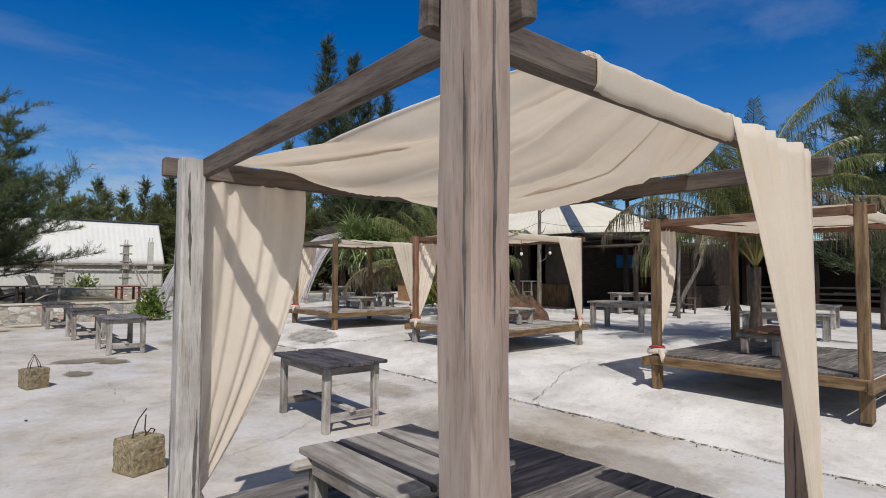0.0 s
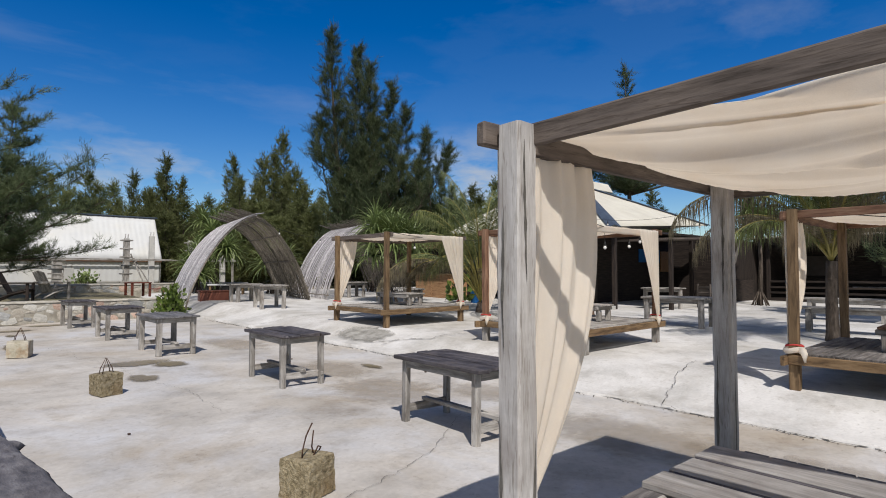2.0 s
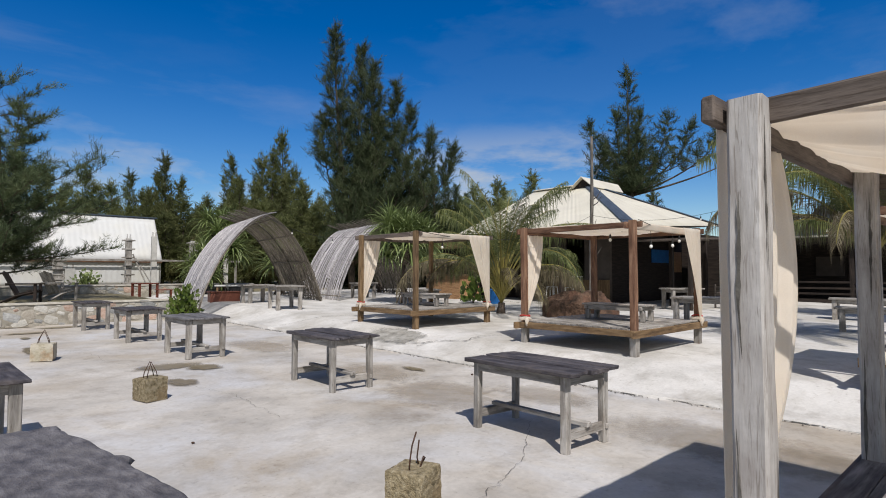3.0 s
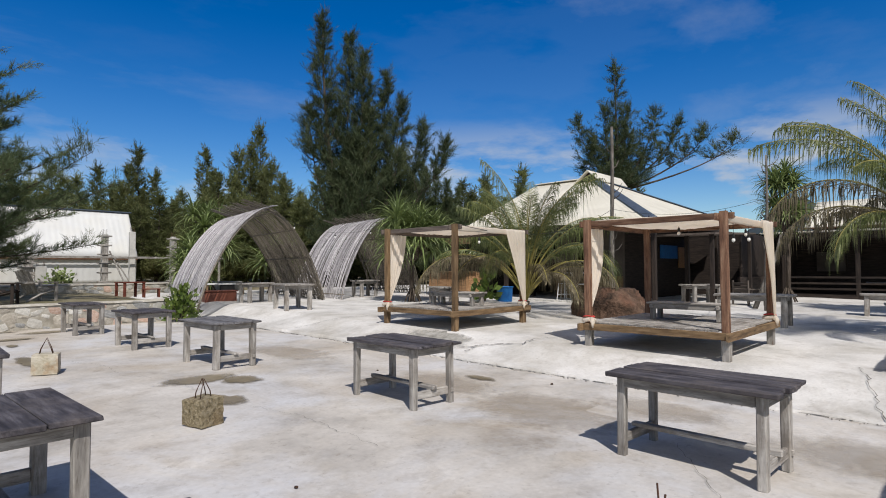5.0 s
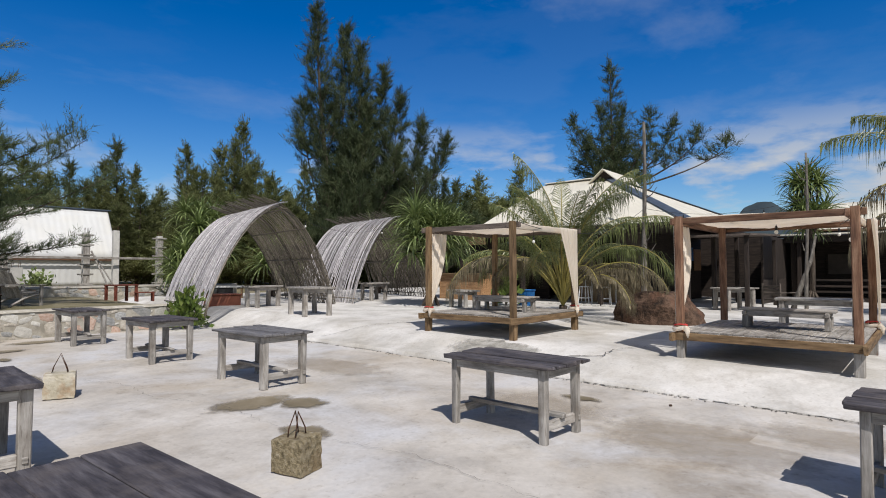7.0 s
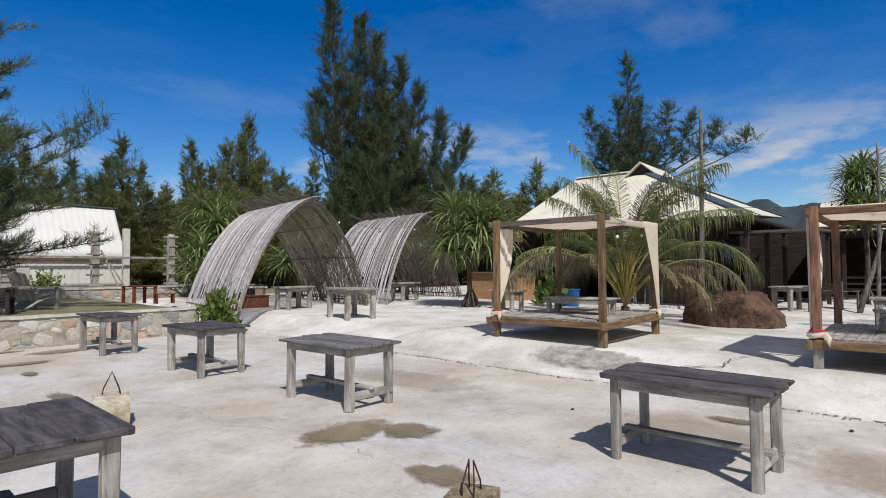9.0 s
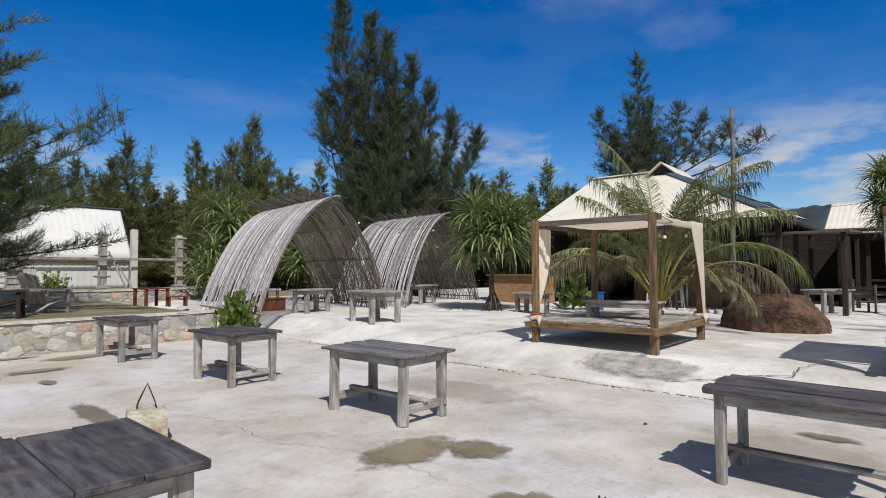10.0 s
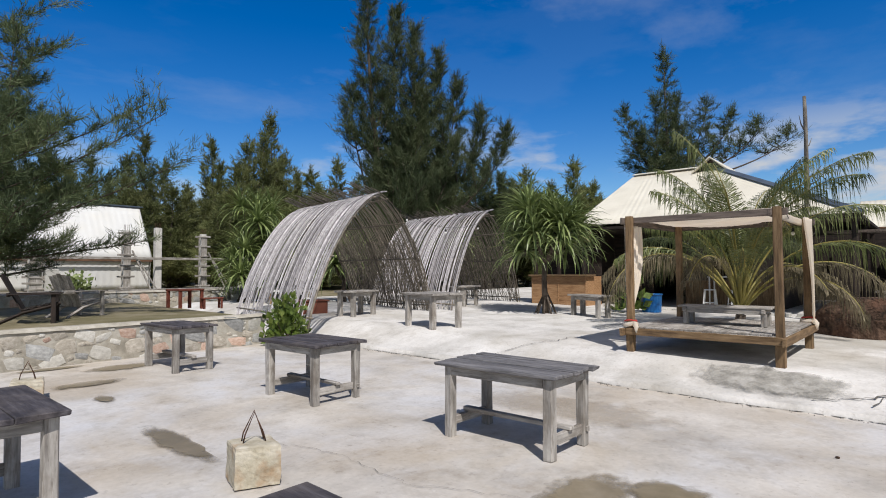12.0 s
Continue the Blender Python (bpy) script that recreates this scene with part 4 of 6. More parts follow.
slab_table(6.95, 17.85, 0.85, 1.15, 0.70, -12, 51, "pale weathered plank table on the white slab")
slab_table(12.5, 7.7, 0.9, 1.55, 0.68, 4, 52, "long grey plank table on the white slab")
slab_table(7.5, 20.9, 0.6, 1.1, 0.62, -78, 53, "stout grey plank table under a bamboo arch")
slab_table(12.2, 21.2, 0.6, 1.1, 0.62, -80, 54, "stout grey plank table under a bamboo arch")
slab_table(17.4, 10.5, 0.7, 1.25, 0.70, 60, 55, "grey plank table in front of the veranda")
slab_table(11.6, 16.6, 0.5, 1.25, 0.55, -25, 56, "low grey plank bench beside a pergola")
slab_table(14.0, 4.6, 0.6, 1.8, 0.55, 10, 57, "grey plank bench near the palms")
slab_table(17.5, 5.4, 0.7, 1.9, 0.6, 5, 58, "grey plank bench near the dark veranda")


# ---- terrace behind the stone wall ----
def rough_stone(seed):
    """A flattish rounded stone, one metre across, to be scaled."""
    rnd = random.Random(seed)
    bm = bmesh.new()
    bmesh.ops.create_icosphere(bm, subdivisions=1, radius=0.5)
    for v in bm.verts:
        p = v.co.copy()
        q = Vector([math.copysign(abs(c) ** 0.4, c) for c in p * 2]) * 0.5
        v.co = q * (1 + 0.3 * noise.noise(p * 3 + Vector((seed * 7.3, 0, 0)))) 
    me = bpy.data.meshes.new("stone")
    bm.to_mesh(me)
    bm.free()
    me.materials.append(STONE[(0, 1, 0, 2, 3, 0, 1, 3)[seed]])
    me.shade_smooth()
    return me


STONES = [rough_stone(s) for s in range(8)]


def stone_wall(name, x0, x1, y, z0, z1, thick, label, seed, stone_from):
    rnd = random.Random(seed)
    w = tagged(part(name, boxed(x0, x1, y, y + thick, z0 - 0.3, z1, 0.02, 0.0), MORTAR), label, "wall", kind="structure")
    cap = sheet(60, 4, lambda u, v: (x0 + u * (x1 - x0), y - 0.03 + v * (thick + 0.06), z1 + 0.035 + 0.012 * noise.noise((u * 30, v * 3, seed)) - (0.05 if v in (0, 1) else 0)))
    raw("coping", *cap, MORTAR, w, "smooth mortar coping", True)
    # stones of many sizes bedded at random, the large ones first
    laid = []
    for size, tries in ((0.17, 260), (0.12, 500), (0.075, 900), (0.05, 700)):
        for _ in range(int(tries * (x1 - stone_from) / 7.0)):
            if len(laid) > 290:
                break
            a, b = size * rnd.uniform(0.8, 1.3), size * rnd.uniform(0.5, 0.85)
            sx, sz_ = rnd.uniform(stone_from + a, x1 - a), rnd.uniform(z0 + b * 0.4, z1 - b)
            if any(abs(sx - ox) < (a + oa) * 0.95 and abs(sz_ - oz) < (b + ob) * 0.95 and math.hypot((sx - ox) / (a + oa), (sz_ - oz) / (b + ob)) < 1.0 for ox, oz, oa, ob in laid):
                continue
            laid.append((sx, sz_, a, b))
    for sx, sz_, a, b in laid:
        st = new("stone", rnd.choice(STONES))
        st.parent = w
        st.matrix_basis = pose(sx, y + 0.008, sz_, rnd.uniform(-6, 6), rnd.uniform(-25, 25), rnd.uniform(-6, 6)) @ Matrix.Diagonal((a * 2.05, 0.036, b * 2.05, 1))
    return w


# terrace ground rises behind the low wall
tv, tf = sheet(40, 30, lambda u, v: (-16 + u * 20.9, 20.6 + v * 24, 0.60 + 0.008 * v * 24 + 0.02 * noise.noise((u * 20, v * 20, 4))))
tagged(raw("terrace", tv, tf, GRASS, smooth=True), "dry grassy terrace behind a stone wall", "ground", kind="structure")


# ---- bamboo arches ----
def arch(origin, seed, label):
    """A pointed vault of bent canes: two curved sides that cross at the crown, with purlins and a lattice at one foot."""
    rnd = random.Random(seed)
    ox, oy = origin
    z0 = slab_z(ox + 2, oy) - 0.05
    root = thing("bamboo_arch", pose(ox, oy, z0), label, "arch", "bamboo arches")
    U, V = Vector((4.70, 0.85, 0)), Vector((0.85, 4.4, 0))

    def curve(side, s):
        """Place along a side, s from the foot to the crown and past it."""
        a = 0.50 * s ** 1.3 if s <= 1 else 0.5 + (s - 1) * 0.70
        a = a if side == 0 else 1.0 - a
        z = 3.05 * math.sin(min(s, 1) * math.pi / 2 * 0.86) / math.sin(math.pi / 2 * 0.86) + max(0, s - 1) * 0.7
        return U * a + Vector((0, 0, z))

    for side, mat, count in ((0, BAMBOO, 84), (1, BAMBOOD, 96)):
        bm = bmesh.new()
        for k, s in enumerate((0.06, 0.38, 0.66, 0.92)):
            tube(bm, [curve(side, s) + V * v + Vector((0, 0, -0.03)) for v in (-0.01, 0.25, 0.5, 0.75, 1.01)], 0.022, 6)
        for v in (0.02, 0.5, 0.98):
            tube(bm, [curve(side, s) + V * v + Vector((0, 0, -0.05)) for s in np.linspace(0, 1.0, 12)], 0.026, 6)
        part("vault_frame", bm, BAMBOOD, root, "dark bamboo ribs and purlins", True)
        for i in range(count):
            v = (i + rnd.uniform(0.1, 0.9)) / count
            drift = rnd.gauss(0, 0.012) if side == 0 else rnd.gauss(0, 0.03)
            start = 0.0 if rnd.random() < 0.62 else rnd.uniform(0.04, 0.26)
            lift_ = rnd.uniform(-0.01, 0.014)
            if rnd.random() < 0.07:
                continue
            end = 1.0 + ((rnd.uniform(0.02, 0.14) if side == 0 else rnd.uniform(0.10, 0.27)) if rnd.random() < 0.88 else rnd.uniform(-0.3, 0.0))
            r = rnd.uniform(0.009, 0.019) if side == 0 else rnd.uniform(0.007, 0.014)
            pts = [curve(side, s) + V * min(1.0, max(0.0, v + drift * (s - 0.4))) + Vector((rnd.uniform(-0.002, 0.002), 0, 0.02 + lift_ + rnd.uniform(-0.002, 0.002))) for s in np.linspace(start, end, 13)]
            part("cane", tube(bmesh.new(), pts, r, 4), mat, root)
    # diagonal lattice at the foot of the far side
    bm = bmesh.new()
    for i in range(34):
        for d in (-1, 1):
            v0 = rnd.uniform(0, 0.75) if i % 2 else i / 40
            tube(bm, [curve(1, 0.02 + 0.5 * q) + V * min(1, max(0, v0 + d * 0.22 * (q - 0.3))) + Vector((0.03, 0, 0)) for q in (0, 0.25, 0.5, 0.75, 1)], 0.008, 4)
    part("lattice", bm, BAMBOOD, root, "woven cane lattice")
    return root


arch((5.05, 19.50), 5, "silver-grey bent bamboo arch shelter on the slab")
arch((10.30, 20.10), 6, "silver-grey bent bamboo arch shelter beside the bar")


# ---- main building ----
def sheet_roof(name, corners, parent, mat, pitch=0.19, amp=0.006):
    """A corrugated metal plane between four corners (eave a to b, ridge d to c), ribs running up the slope."""
    a, b, c, d = [Vector(p) for p in corners]
    length = (b - a).length
    nx = max(8, int(length / pitch) * 4)
    nrm = (b - a).cross(d - a).normalized()
    def f(u, v):
        p = (a * (1 - u) + b * u) * (1 - v) + (d * (1 - u) + c * u) * v
        run = (p - a).dot((b - a).normalized())
        return p + nrm * amp * math.cos(2 * math.pi * run / pitch)
    vs, fs = sheet(nx, 6, f)
    ob = raw(name, vs, fs, mat, parent, smooth=True)
    ob.modifiers.new("thick", "SOLIDIFY").thickness = 0.01
    return ob


house = thing("main_building", pose(0, 0, 0), "dark timber building with a cream metal hipped roof", "building")
R0, R1 = (20.6, 16.0, 5.45), (20.95, 19.15, 5.50)
P1, P2, P3, P4 = (15.5, 11.15, 3.02), (24.4, 11.85, 3.58), (24.6, 19.15, 3.5), (15.5, 19.15, 3.12)
sheet_roof("roof", (P4, P1, R0, R1), house, ROOF)
sheet_roof("roof", (P1, P2, (20.65, 16.0, 5.45), R0), house, ROOF)
sheet_roof("roof", (P2, P3, R1, R0), house, ROOF)
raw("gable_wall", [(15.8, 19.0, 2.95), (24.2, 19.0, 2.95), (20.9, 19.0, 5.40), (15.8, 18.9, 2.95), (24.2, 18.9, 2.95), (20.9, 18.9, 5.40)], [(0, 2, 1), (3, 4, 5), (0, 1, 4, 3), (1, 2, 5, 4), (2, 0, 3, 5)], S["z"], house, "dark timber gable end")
for a, b, cap_mat in ((P1, R0, RIDGEM), (P2, R0, RIDGEM), (R0, R1, ROOF)):
    a, b = Vector(a), Vector(b)
    d = (b - a).normalized()
    u = d.cross(Vector((0, 0, 1))).normalized()
    vs = []
    for p in (a - d * 0.05, b):
        vs += [p - u * 0.2 + Vector((0, 0, 0.0)), p + Vector((0, 0, 0.07)), p + u * 0.2]
    part_ob = raw("hip_cap", vs, [(0, 1, 4, 3), (1, 2, 5, 4)], cap_mat, house, "metal hip capping")
    part_ob.modifiers.new("thick", "SOLIDIFY").thickness = 0.02
# small vented gable at the head of the hip
raw("gable_vent", [(20.2, 15.5, 5.25), (20.2, 16.5, 5.25), (20.2, 16.0, 5.66), (20.25, 15.5, 5.25), (20.25, 16.5, 5.25), (20.25, 16.0, 5.66)], [(0, 1, 2), (3, 5, 4), (0, 3, 4, 1), (1, 4, 5, 2), (2, 5, 3, 0)], S["z"], house, "dark vented gable")
for sgn in (-1, 1):
    vs = [(20.0, 16 + sgn * 0.62, 5.2), (20.0, 16.0, 5.72), (23.2, 16.0, 5.70), (22.6, 16 + sgn * 0.6, 5.2)]
    o = raw("gable_roof", vs, [(0, 1, 2, 3)], ROOF, house, "cream metal gablet")
    o.modifiers.new("thick", "SOLIDIFY").thickness = 0.03
zf = 0.42
# eave boards, veranda posts, walls set back under the roof, shade in their colour
part("eave_board", boxed(15.52, 15.56, 11.2, 19.1, 2.92, 3.01, 0.005), S["y"], house)
part("eave_board", boxed(15.56, 24.2, 11.24, 11.28, 2.92, 3.01, 0.005), S["x"], house)
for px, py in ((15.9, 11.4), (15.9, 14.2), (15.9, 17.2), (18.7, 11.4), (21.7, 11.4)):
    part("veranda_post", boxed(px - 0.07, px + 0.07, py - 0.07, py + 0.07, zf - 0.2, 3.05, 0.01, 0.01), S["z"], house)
# added wall that closes the bright gap towards the hall
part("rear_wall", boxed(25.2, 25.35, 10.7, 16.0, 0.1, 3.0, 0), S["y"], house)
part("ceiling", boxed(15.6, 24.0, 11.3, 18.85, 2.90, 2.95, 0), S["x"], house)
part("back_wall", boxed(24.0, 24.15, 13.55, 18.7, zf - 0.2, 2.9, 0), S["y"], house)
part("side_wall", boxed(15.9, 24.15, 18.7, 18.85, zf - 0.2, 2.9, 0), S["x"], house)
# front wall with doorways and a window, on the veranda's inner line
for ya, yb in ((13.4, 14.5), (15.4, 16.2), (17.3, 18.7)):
    part("front_wall", boxed(17.9, 18.05, ya, yb, zf - 0.2, 2.9, 0), PLASTER if ya < 16 else S["y"], house, "plaster wall with veranda shade in its colour")
part("front_wall", boxed(17.9, 18.05, 14.5, 15.4, zf - 0.2, 1.3, 0), PLASTER, house, "plaster wall with veranda shade in its colour")
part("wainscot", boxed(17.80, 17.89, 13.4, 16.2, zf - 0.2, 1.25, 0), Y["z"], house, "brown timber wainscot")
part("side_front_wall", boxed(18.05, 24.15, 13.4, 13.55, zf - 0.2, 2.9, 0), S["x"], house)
for i in range(22):
    part("border_tile", boxed(15.35, 15.62, 11.2 + i * 0.32, 11.36 + i * 0.32, zf - 0.1, zf + 0.03, 0.01), TILEW, house)

# bar kiosk beside the building
bar = thing("bar_counter", pose(14.9, 18.35, 0.40), "tan plywood bar counter with a plank top", "bar")
part("front", boxed(0, 0.08, 0, 2.05, 0, 1.0, 0.006), PLY, bar, "tan plywood front")
for yy_ in (0.0, 0.98, 1.98):
    part("batten", boxed(-0.012, 0.0, yy_ + 0.01, yy_ + 0.05, 0.02, 0.99, 0.003), PLY, bar)
part("end_panel", boxed(0.08, 1.1, 0, 0.06, 0, 1.0, 0.006), PLY, bar)
part("worktop", boxed(-0.12, 0.5, -0.1, 2.1, 1.0, 1.06, 0.008), Y["y"], bar)
for py in (0.1, 1.0, 1.9):
    part("bar_post", boxed(0.1, 0.2, py, py + 0.1, 1.06, 2.6, 0.006), S["z"], bar)
part("header", boxed(-0.1, 0.0, -0.2, 2.1, 2.1, 2.45, 0.01), Y["y"], bar, "pale plank header board")
part("roof_board", boxed(-0.15, 1.2, -0.3, 2.2, 2.62, 2.68, 0.01), S["y"], bar)
part("back_panel", boxed(1.1, 1.16, 0, 2.05, 0, 2.6, 0.005), S["y"], bar)


# long veranda building, coloured dark for its shade, and its pale roof
hall = thing("dark_hall", pose(0, 0, 0), "long dark timber veranda hall with a pale metal roof", "building")
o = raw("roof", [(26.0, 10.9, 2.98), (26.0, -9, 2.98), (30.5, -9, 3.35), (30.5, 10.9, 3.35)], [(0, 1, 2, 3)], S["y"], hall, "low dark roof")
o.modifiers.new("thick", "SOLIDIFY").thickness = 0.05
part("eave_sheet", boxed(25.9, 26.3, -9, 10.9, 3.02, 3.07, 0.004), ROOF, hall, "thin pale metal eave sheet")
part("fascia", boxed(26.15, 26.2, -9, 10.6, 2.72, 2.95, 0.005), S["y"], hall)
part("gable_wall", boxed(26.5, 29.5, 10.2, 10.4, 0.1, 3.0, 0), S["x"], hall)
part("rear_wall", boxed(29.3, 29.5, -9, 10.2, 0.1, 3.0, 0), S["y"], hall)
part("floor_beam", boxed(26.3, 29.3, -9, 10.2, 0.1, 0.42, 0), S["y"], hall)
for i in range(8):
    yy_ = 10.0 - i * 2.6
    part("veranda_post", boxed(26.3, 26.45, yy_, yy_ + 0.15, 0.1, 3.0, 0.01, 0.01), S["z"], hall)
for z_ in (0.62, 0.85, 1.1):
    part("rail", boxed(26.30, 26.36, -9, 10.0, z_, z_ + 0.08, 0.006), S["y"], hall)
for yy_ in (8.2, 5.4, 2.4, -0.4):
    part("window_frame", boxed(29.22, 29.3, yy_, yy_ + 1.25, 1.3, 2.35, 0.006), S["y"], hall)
    part("window_pane", boxed(29.2, 29.22, yy_ + 0.08, yy_ + 1.17, 1.38, 2.27, 0.003), PLASTER, hall, "greyish window with shade in its colour")
for yy_ in (6.6, 1.2):
    part("wall_bench", boxed(28.6, 29.1, yy_ - 1.6, yy_ + 0.9, 0.86, 0.92, 0.006), G["y"], hall)
far_house = thing("far_building", pose(0, 0, 0), "distant building with a cream metal gable roof", "building")
sheet_roof("roof", ((54, 14.5, 4.9), (54, -12, 4.9), (60, -12, 7.6), (60, 14.5, 7.6)), far_house, ROOF, 0.4, 0.015)
sheet_roof("roof", ((66, -12, 4.9), (66, 14.5, 4.9), (60, 14.5, 7.6), (60, -12, 7.6)), far_house, ROOF, 0.4, 0.015)
part("barge_board", boxed(53.9, 54.1, -12, 14.6, 4.78, 4.92, 0.01), B["y"], far_house)
part("wall", boxed(54.6, 65.4, -11.5, 14.0, 0.2, 4.85, 0), S["y"], far_house)
# small lean-to roof between the two buildings
lean = thing("lean_to", pose(0, 0, 0), "low dark lean-to shelter with a brown roof", "shelter")
o = raw("roof", [(16.9, 9.9, 2.66), (21.4, 9.9, 2.84), (21.4, 12.1, 2.84), (16.9, 12.1, 2.66)], [(0, 1, 2, 3)], GB["x"], lean, "dark brown lean-to roof")
o.modifiers.new("thick", "SOLIDIFY").thickness = 0.06
for px in (17.1, 21.2):
    part("post", boxed(px - 0.06, px + 0.06, 10.0, 10.12, 0.1, 2.62, 0.01, 0.01), S["z"], lean)
part("low_wall", boxed(21.6, 25.9, 10.5, 10.6, 0.1, 1.2, 0.01), S["x"], lean, "half wall with shade in its dark colour")
# an added dark backing keeps the gap between the buildings from showing bright
part("back_screen", boxed(22.2, 30.0, 10.62, 10.7, 0.1, 2.9, 0.01), S["z"], lean, "added dark backing behind the lean-to")
part("blue_panel", boxed(21.2, 23.0, 13.36, 13.39, 1.95, 2.5, 0.004), BLUEP, lean, "blue panel")
part("tan_board", boxed(23.1, 24.0, 13.35, 13.39, 1.55, 2.45, 0.004), PLY, lean, "tan plywood board")


# ---- white shed, pillars and second wall on the terrace ----
shed = thing("white_shed", pose(0, 0, 0), "white corrugated metal shed with a steep roof", "shed")
sheet_roof("roof", ((-14, 40.4, 2.25), (10.45, 40.4, 2.25), (10.45, 42.2, 5.05), (-14, 42.2, 5.05)), shed, SHEDM, 0.3, 0.007)
sheet_roof("wall", ((-14, 40.6, 0.75), (10.35, 40.6, 0.75), (10.35, 40.6, 2.25), (-14, 40.6, 2.25)), shed, SHEDM, 0.3, 0.007)
raw("gable", [(10.4, 40.6, 0.7), (10.4, 46, 0.7), (10.4, 46, 2.25), (10.4, 43.0, 5.0), (10.4, 42.2, 5.0), (10.4, 40.5, 2.25)], [(0, 1, 2, 3, 4, 5)], SHEDM, shed, "white metal gable end")
sheet_roof("roof", ((10.45, 46, 2.25), (-14, 46, 2.25), (-14, 43.0, 5.0), (10.45, 43.0, 5.0)), shed, SHEDM, 0.3, 0.007)
part("ridge_cap", boxed(-14, 10.6, 42.1, 43.1, 5.05, 5.12, 0.01), RIDGEM, shed, "dark ridge capping")
part("gutter_beam", boxed(-14, 10.4, 40.30, 40.36, 2.12, 2.24, 0.01), B["x"], shed)


def pillar(x, y, z, hgt, w, scaffold, label):
    t = thing("concrete_pillar", pose(x, y, z), label, "pillar", "unfinished concrete pillars")
    part("shaft", boxed(-w, w, -w, w, -0.3, hgt, 0.012, 0.01), CEMENT, t)
    for a in (-1, 1):
        for b in (-1, 1):
            part("rebar", tube(bmesh.new(), [(a * w * 0.6, b * w * 0.6, hgt - 0.02), (a * w * 0.6 + 0.01, b * w * 0.6, hgt + 0.22)], 0.008, 5), RUST, t)
    if scaffold:
        for k in range(6):
            zz = 0.25 + k * (hgt - 0.4) / 5
            for s in (-1, 1):
                part("formwork_clamp", boxed(-w - 0.16, w + 0.16, s * (w + 0.03) - 0.025, s * (w + 0.03) + 0.025, zz, zz + 0.07, 0.004, 0.006), G["x"], t)
        for s in (-1, 1):
            part("formwork_board", boxed(-w - 0.02, w + 0.02, s * (w + 0.002) if s > 0 else -w - 0.022, s * (w + 0.002) + 0.02 if s > 0 else -w - 0.002, 0.1, hgt - 0.15, 0.003), G["z"], t)
        part("prop", tube(bmesh.new(), [(0.15, -0.2, hgt - 0.8), (0.75, -0.75, 0.0)], 0.035, 6), G["z"], t, "leaning timber prop")
        part("prop", tube(bmesh.new(), [(0.3, -0.2, hgt * 0.6), (1.1, -0.5, 0.0)], 0.03, 6), G["z"], t, "leaning timber prop")
    return t


pillar(8.05, 34.0, 0.70, 2.70, 0.125, False, "bare pale concrete pillar on the terrace")
pillar(6.85, 34.0, 0.70, 2.55, 0.11, True, "concrete pillar in timber formwork with leaning props")
pillar(10.1, 34.3, 0.70, 2.55, 0.11, True, "concrete pillar in timber formwork with leaning props")
pillar(4.35, 34.0, 0.70, 1.0, 0.2, False, "short pale concrete pillar on the terrace")
pillar(3.9, 34.2, 0.70, 1.5, 0.17, True, "low concrete pillar in timber formwork with props")
pillar(11.9, 34.2, 0.70, 2.5, 0.125, False, "bare pale concrete pillar on the terrace")
tagged(part("timber_rail", boxed(1.0, 12.5, 33.6, 33.66, 2.08, 2.18, 0.01, 0.01), G["x"]), "long grey timber rail tied between concrete pillars", "rail")
for px in (1.2, 12.3):
    part("rail_post", boxed(px - 0.05, px + 0.05, 33.70, 33.8, 0.4, 2.3, 0.01), G["z"], bpy.data.objects["timber_rail"])
tagged(part("timber_sleeper", boxed(-8, 11, 31.6, 31.75, 0.62, 0.98, 0.02, 0.01), G["x"]), "long weathered timber edging on the terrace", "edging")


def chair(x, y, z, turn, mat, label, low=False):
    t = thing("lounge_chair" if low else "chair", pose(x, y, z, 0, 0, turn), label, "chair", "terrace seats")
    w, d, s, b = (0.32, 0.36, 0.34, 0.85) if low else (0.2, 0.2, 0.44, 0.86)
    for a in (-1, 1):
        part("leg", boxed(a * w - 0.025, a * w + 0.025, -d, -d + 0.05, 0, s + (0.2 if low else 0), 0.004), mat["z"], t)
        part("leg", boxed(a * w - 0.025, a * w + 0.025, d - 0.05, d, 0, b, 0.004), mat["z"], t)
        if low:
            part("arm", boxed(a * w - 0.04, a * w + 0.04, -d - 0.03, d, s + 0.2, s + 0.23, 0.004), mat["y"], t)
    part("seat", boxed(-w, w, -d, d - 0.05, s - 0.03, s, 0.005), mat["x"], t)
    for k in range(3):
        part("back_slat", boxed(-w + 0.025, w - 0.025, d - 0.045, d - 0.02, s + 0.12 + 0.12 * k, s + 0.2 + 0.12 * k, 0.004), mat["x"], t)
    return t


cz = 0.61
t = thing("small_table", pose(5.2, 25.3, 0.61, 0, 0, 12), "red-brown wooden square table on the terrace", "table")
part("tabletop", boxed(-0.38, 0.38, -0.3, 0.3, 0.48, 0.52, 0.006), REDWOOD, t)
for a in (-1, 1):
    for b in (-1, 1):
        part("leg", boxed(a * 0.33 - 0.04, a * 0.33 + 0.04, b * 0.25 - 0.03, b * 0.25 + 0.03, -0.02, 0.48, 0.004), REDWOOD, t)
t = thing("low_stool", pose(5.75, 24.9, 0.61, 0, 0, -8), "low red-brown wooden stool on the terrace", "stool")
part("seat", boxed(-0.28, 0.28, -0.14, 0.14, 0.25, 0.28, 0.006), REDWOOD, t)
for a in (-1, 1):
    for b in (-1, 1):
        part("leg", boxed(a * 0.23 - 0.025, a * 0.23 + 0.025, b * 0.10 - 0.025, b * 0.10 + 0.025, -0.02, 0.25, 0.004), REDWOOD, t)
    part("rung", boxed(a * 0.23 - 0.012, a * 0.23 + 0.012, -0.075, 0.075, 0.08, 0.12, 0.003), REDWOOD, t)


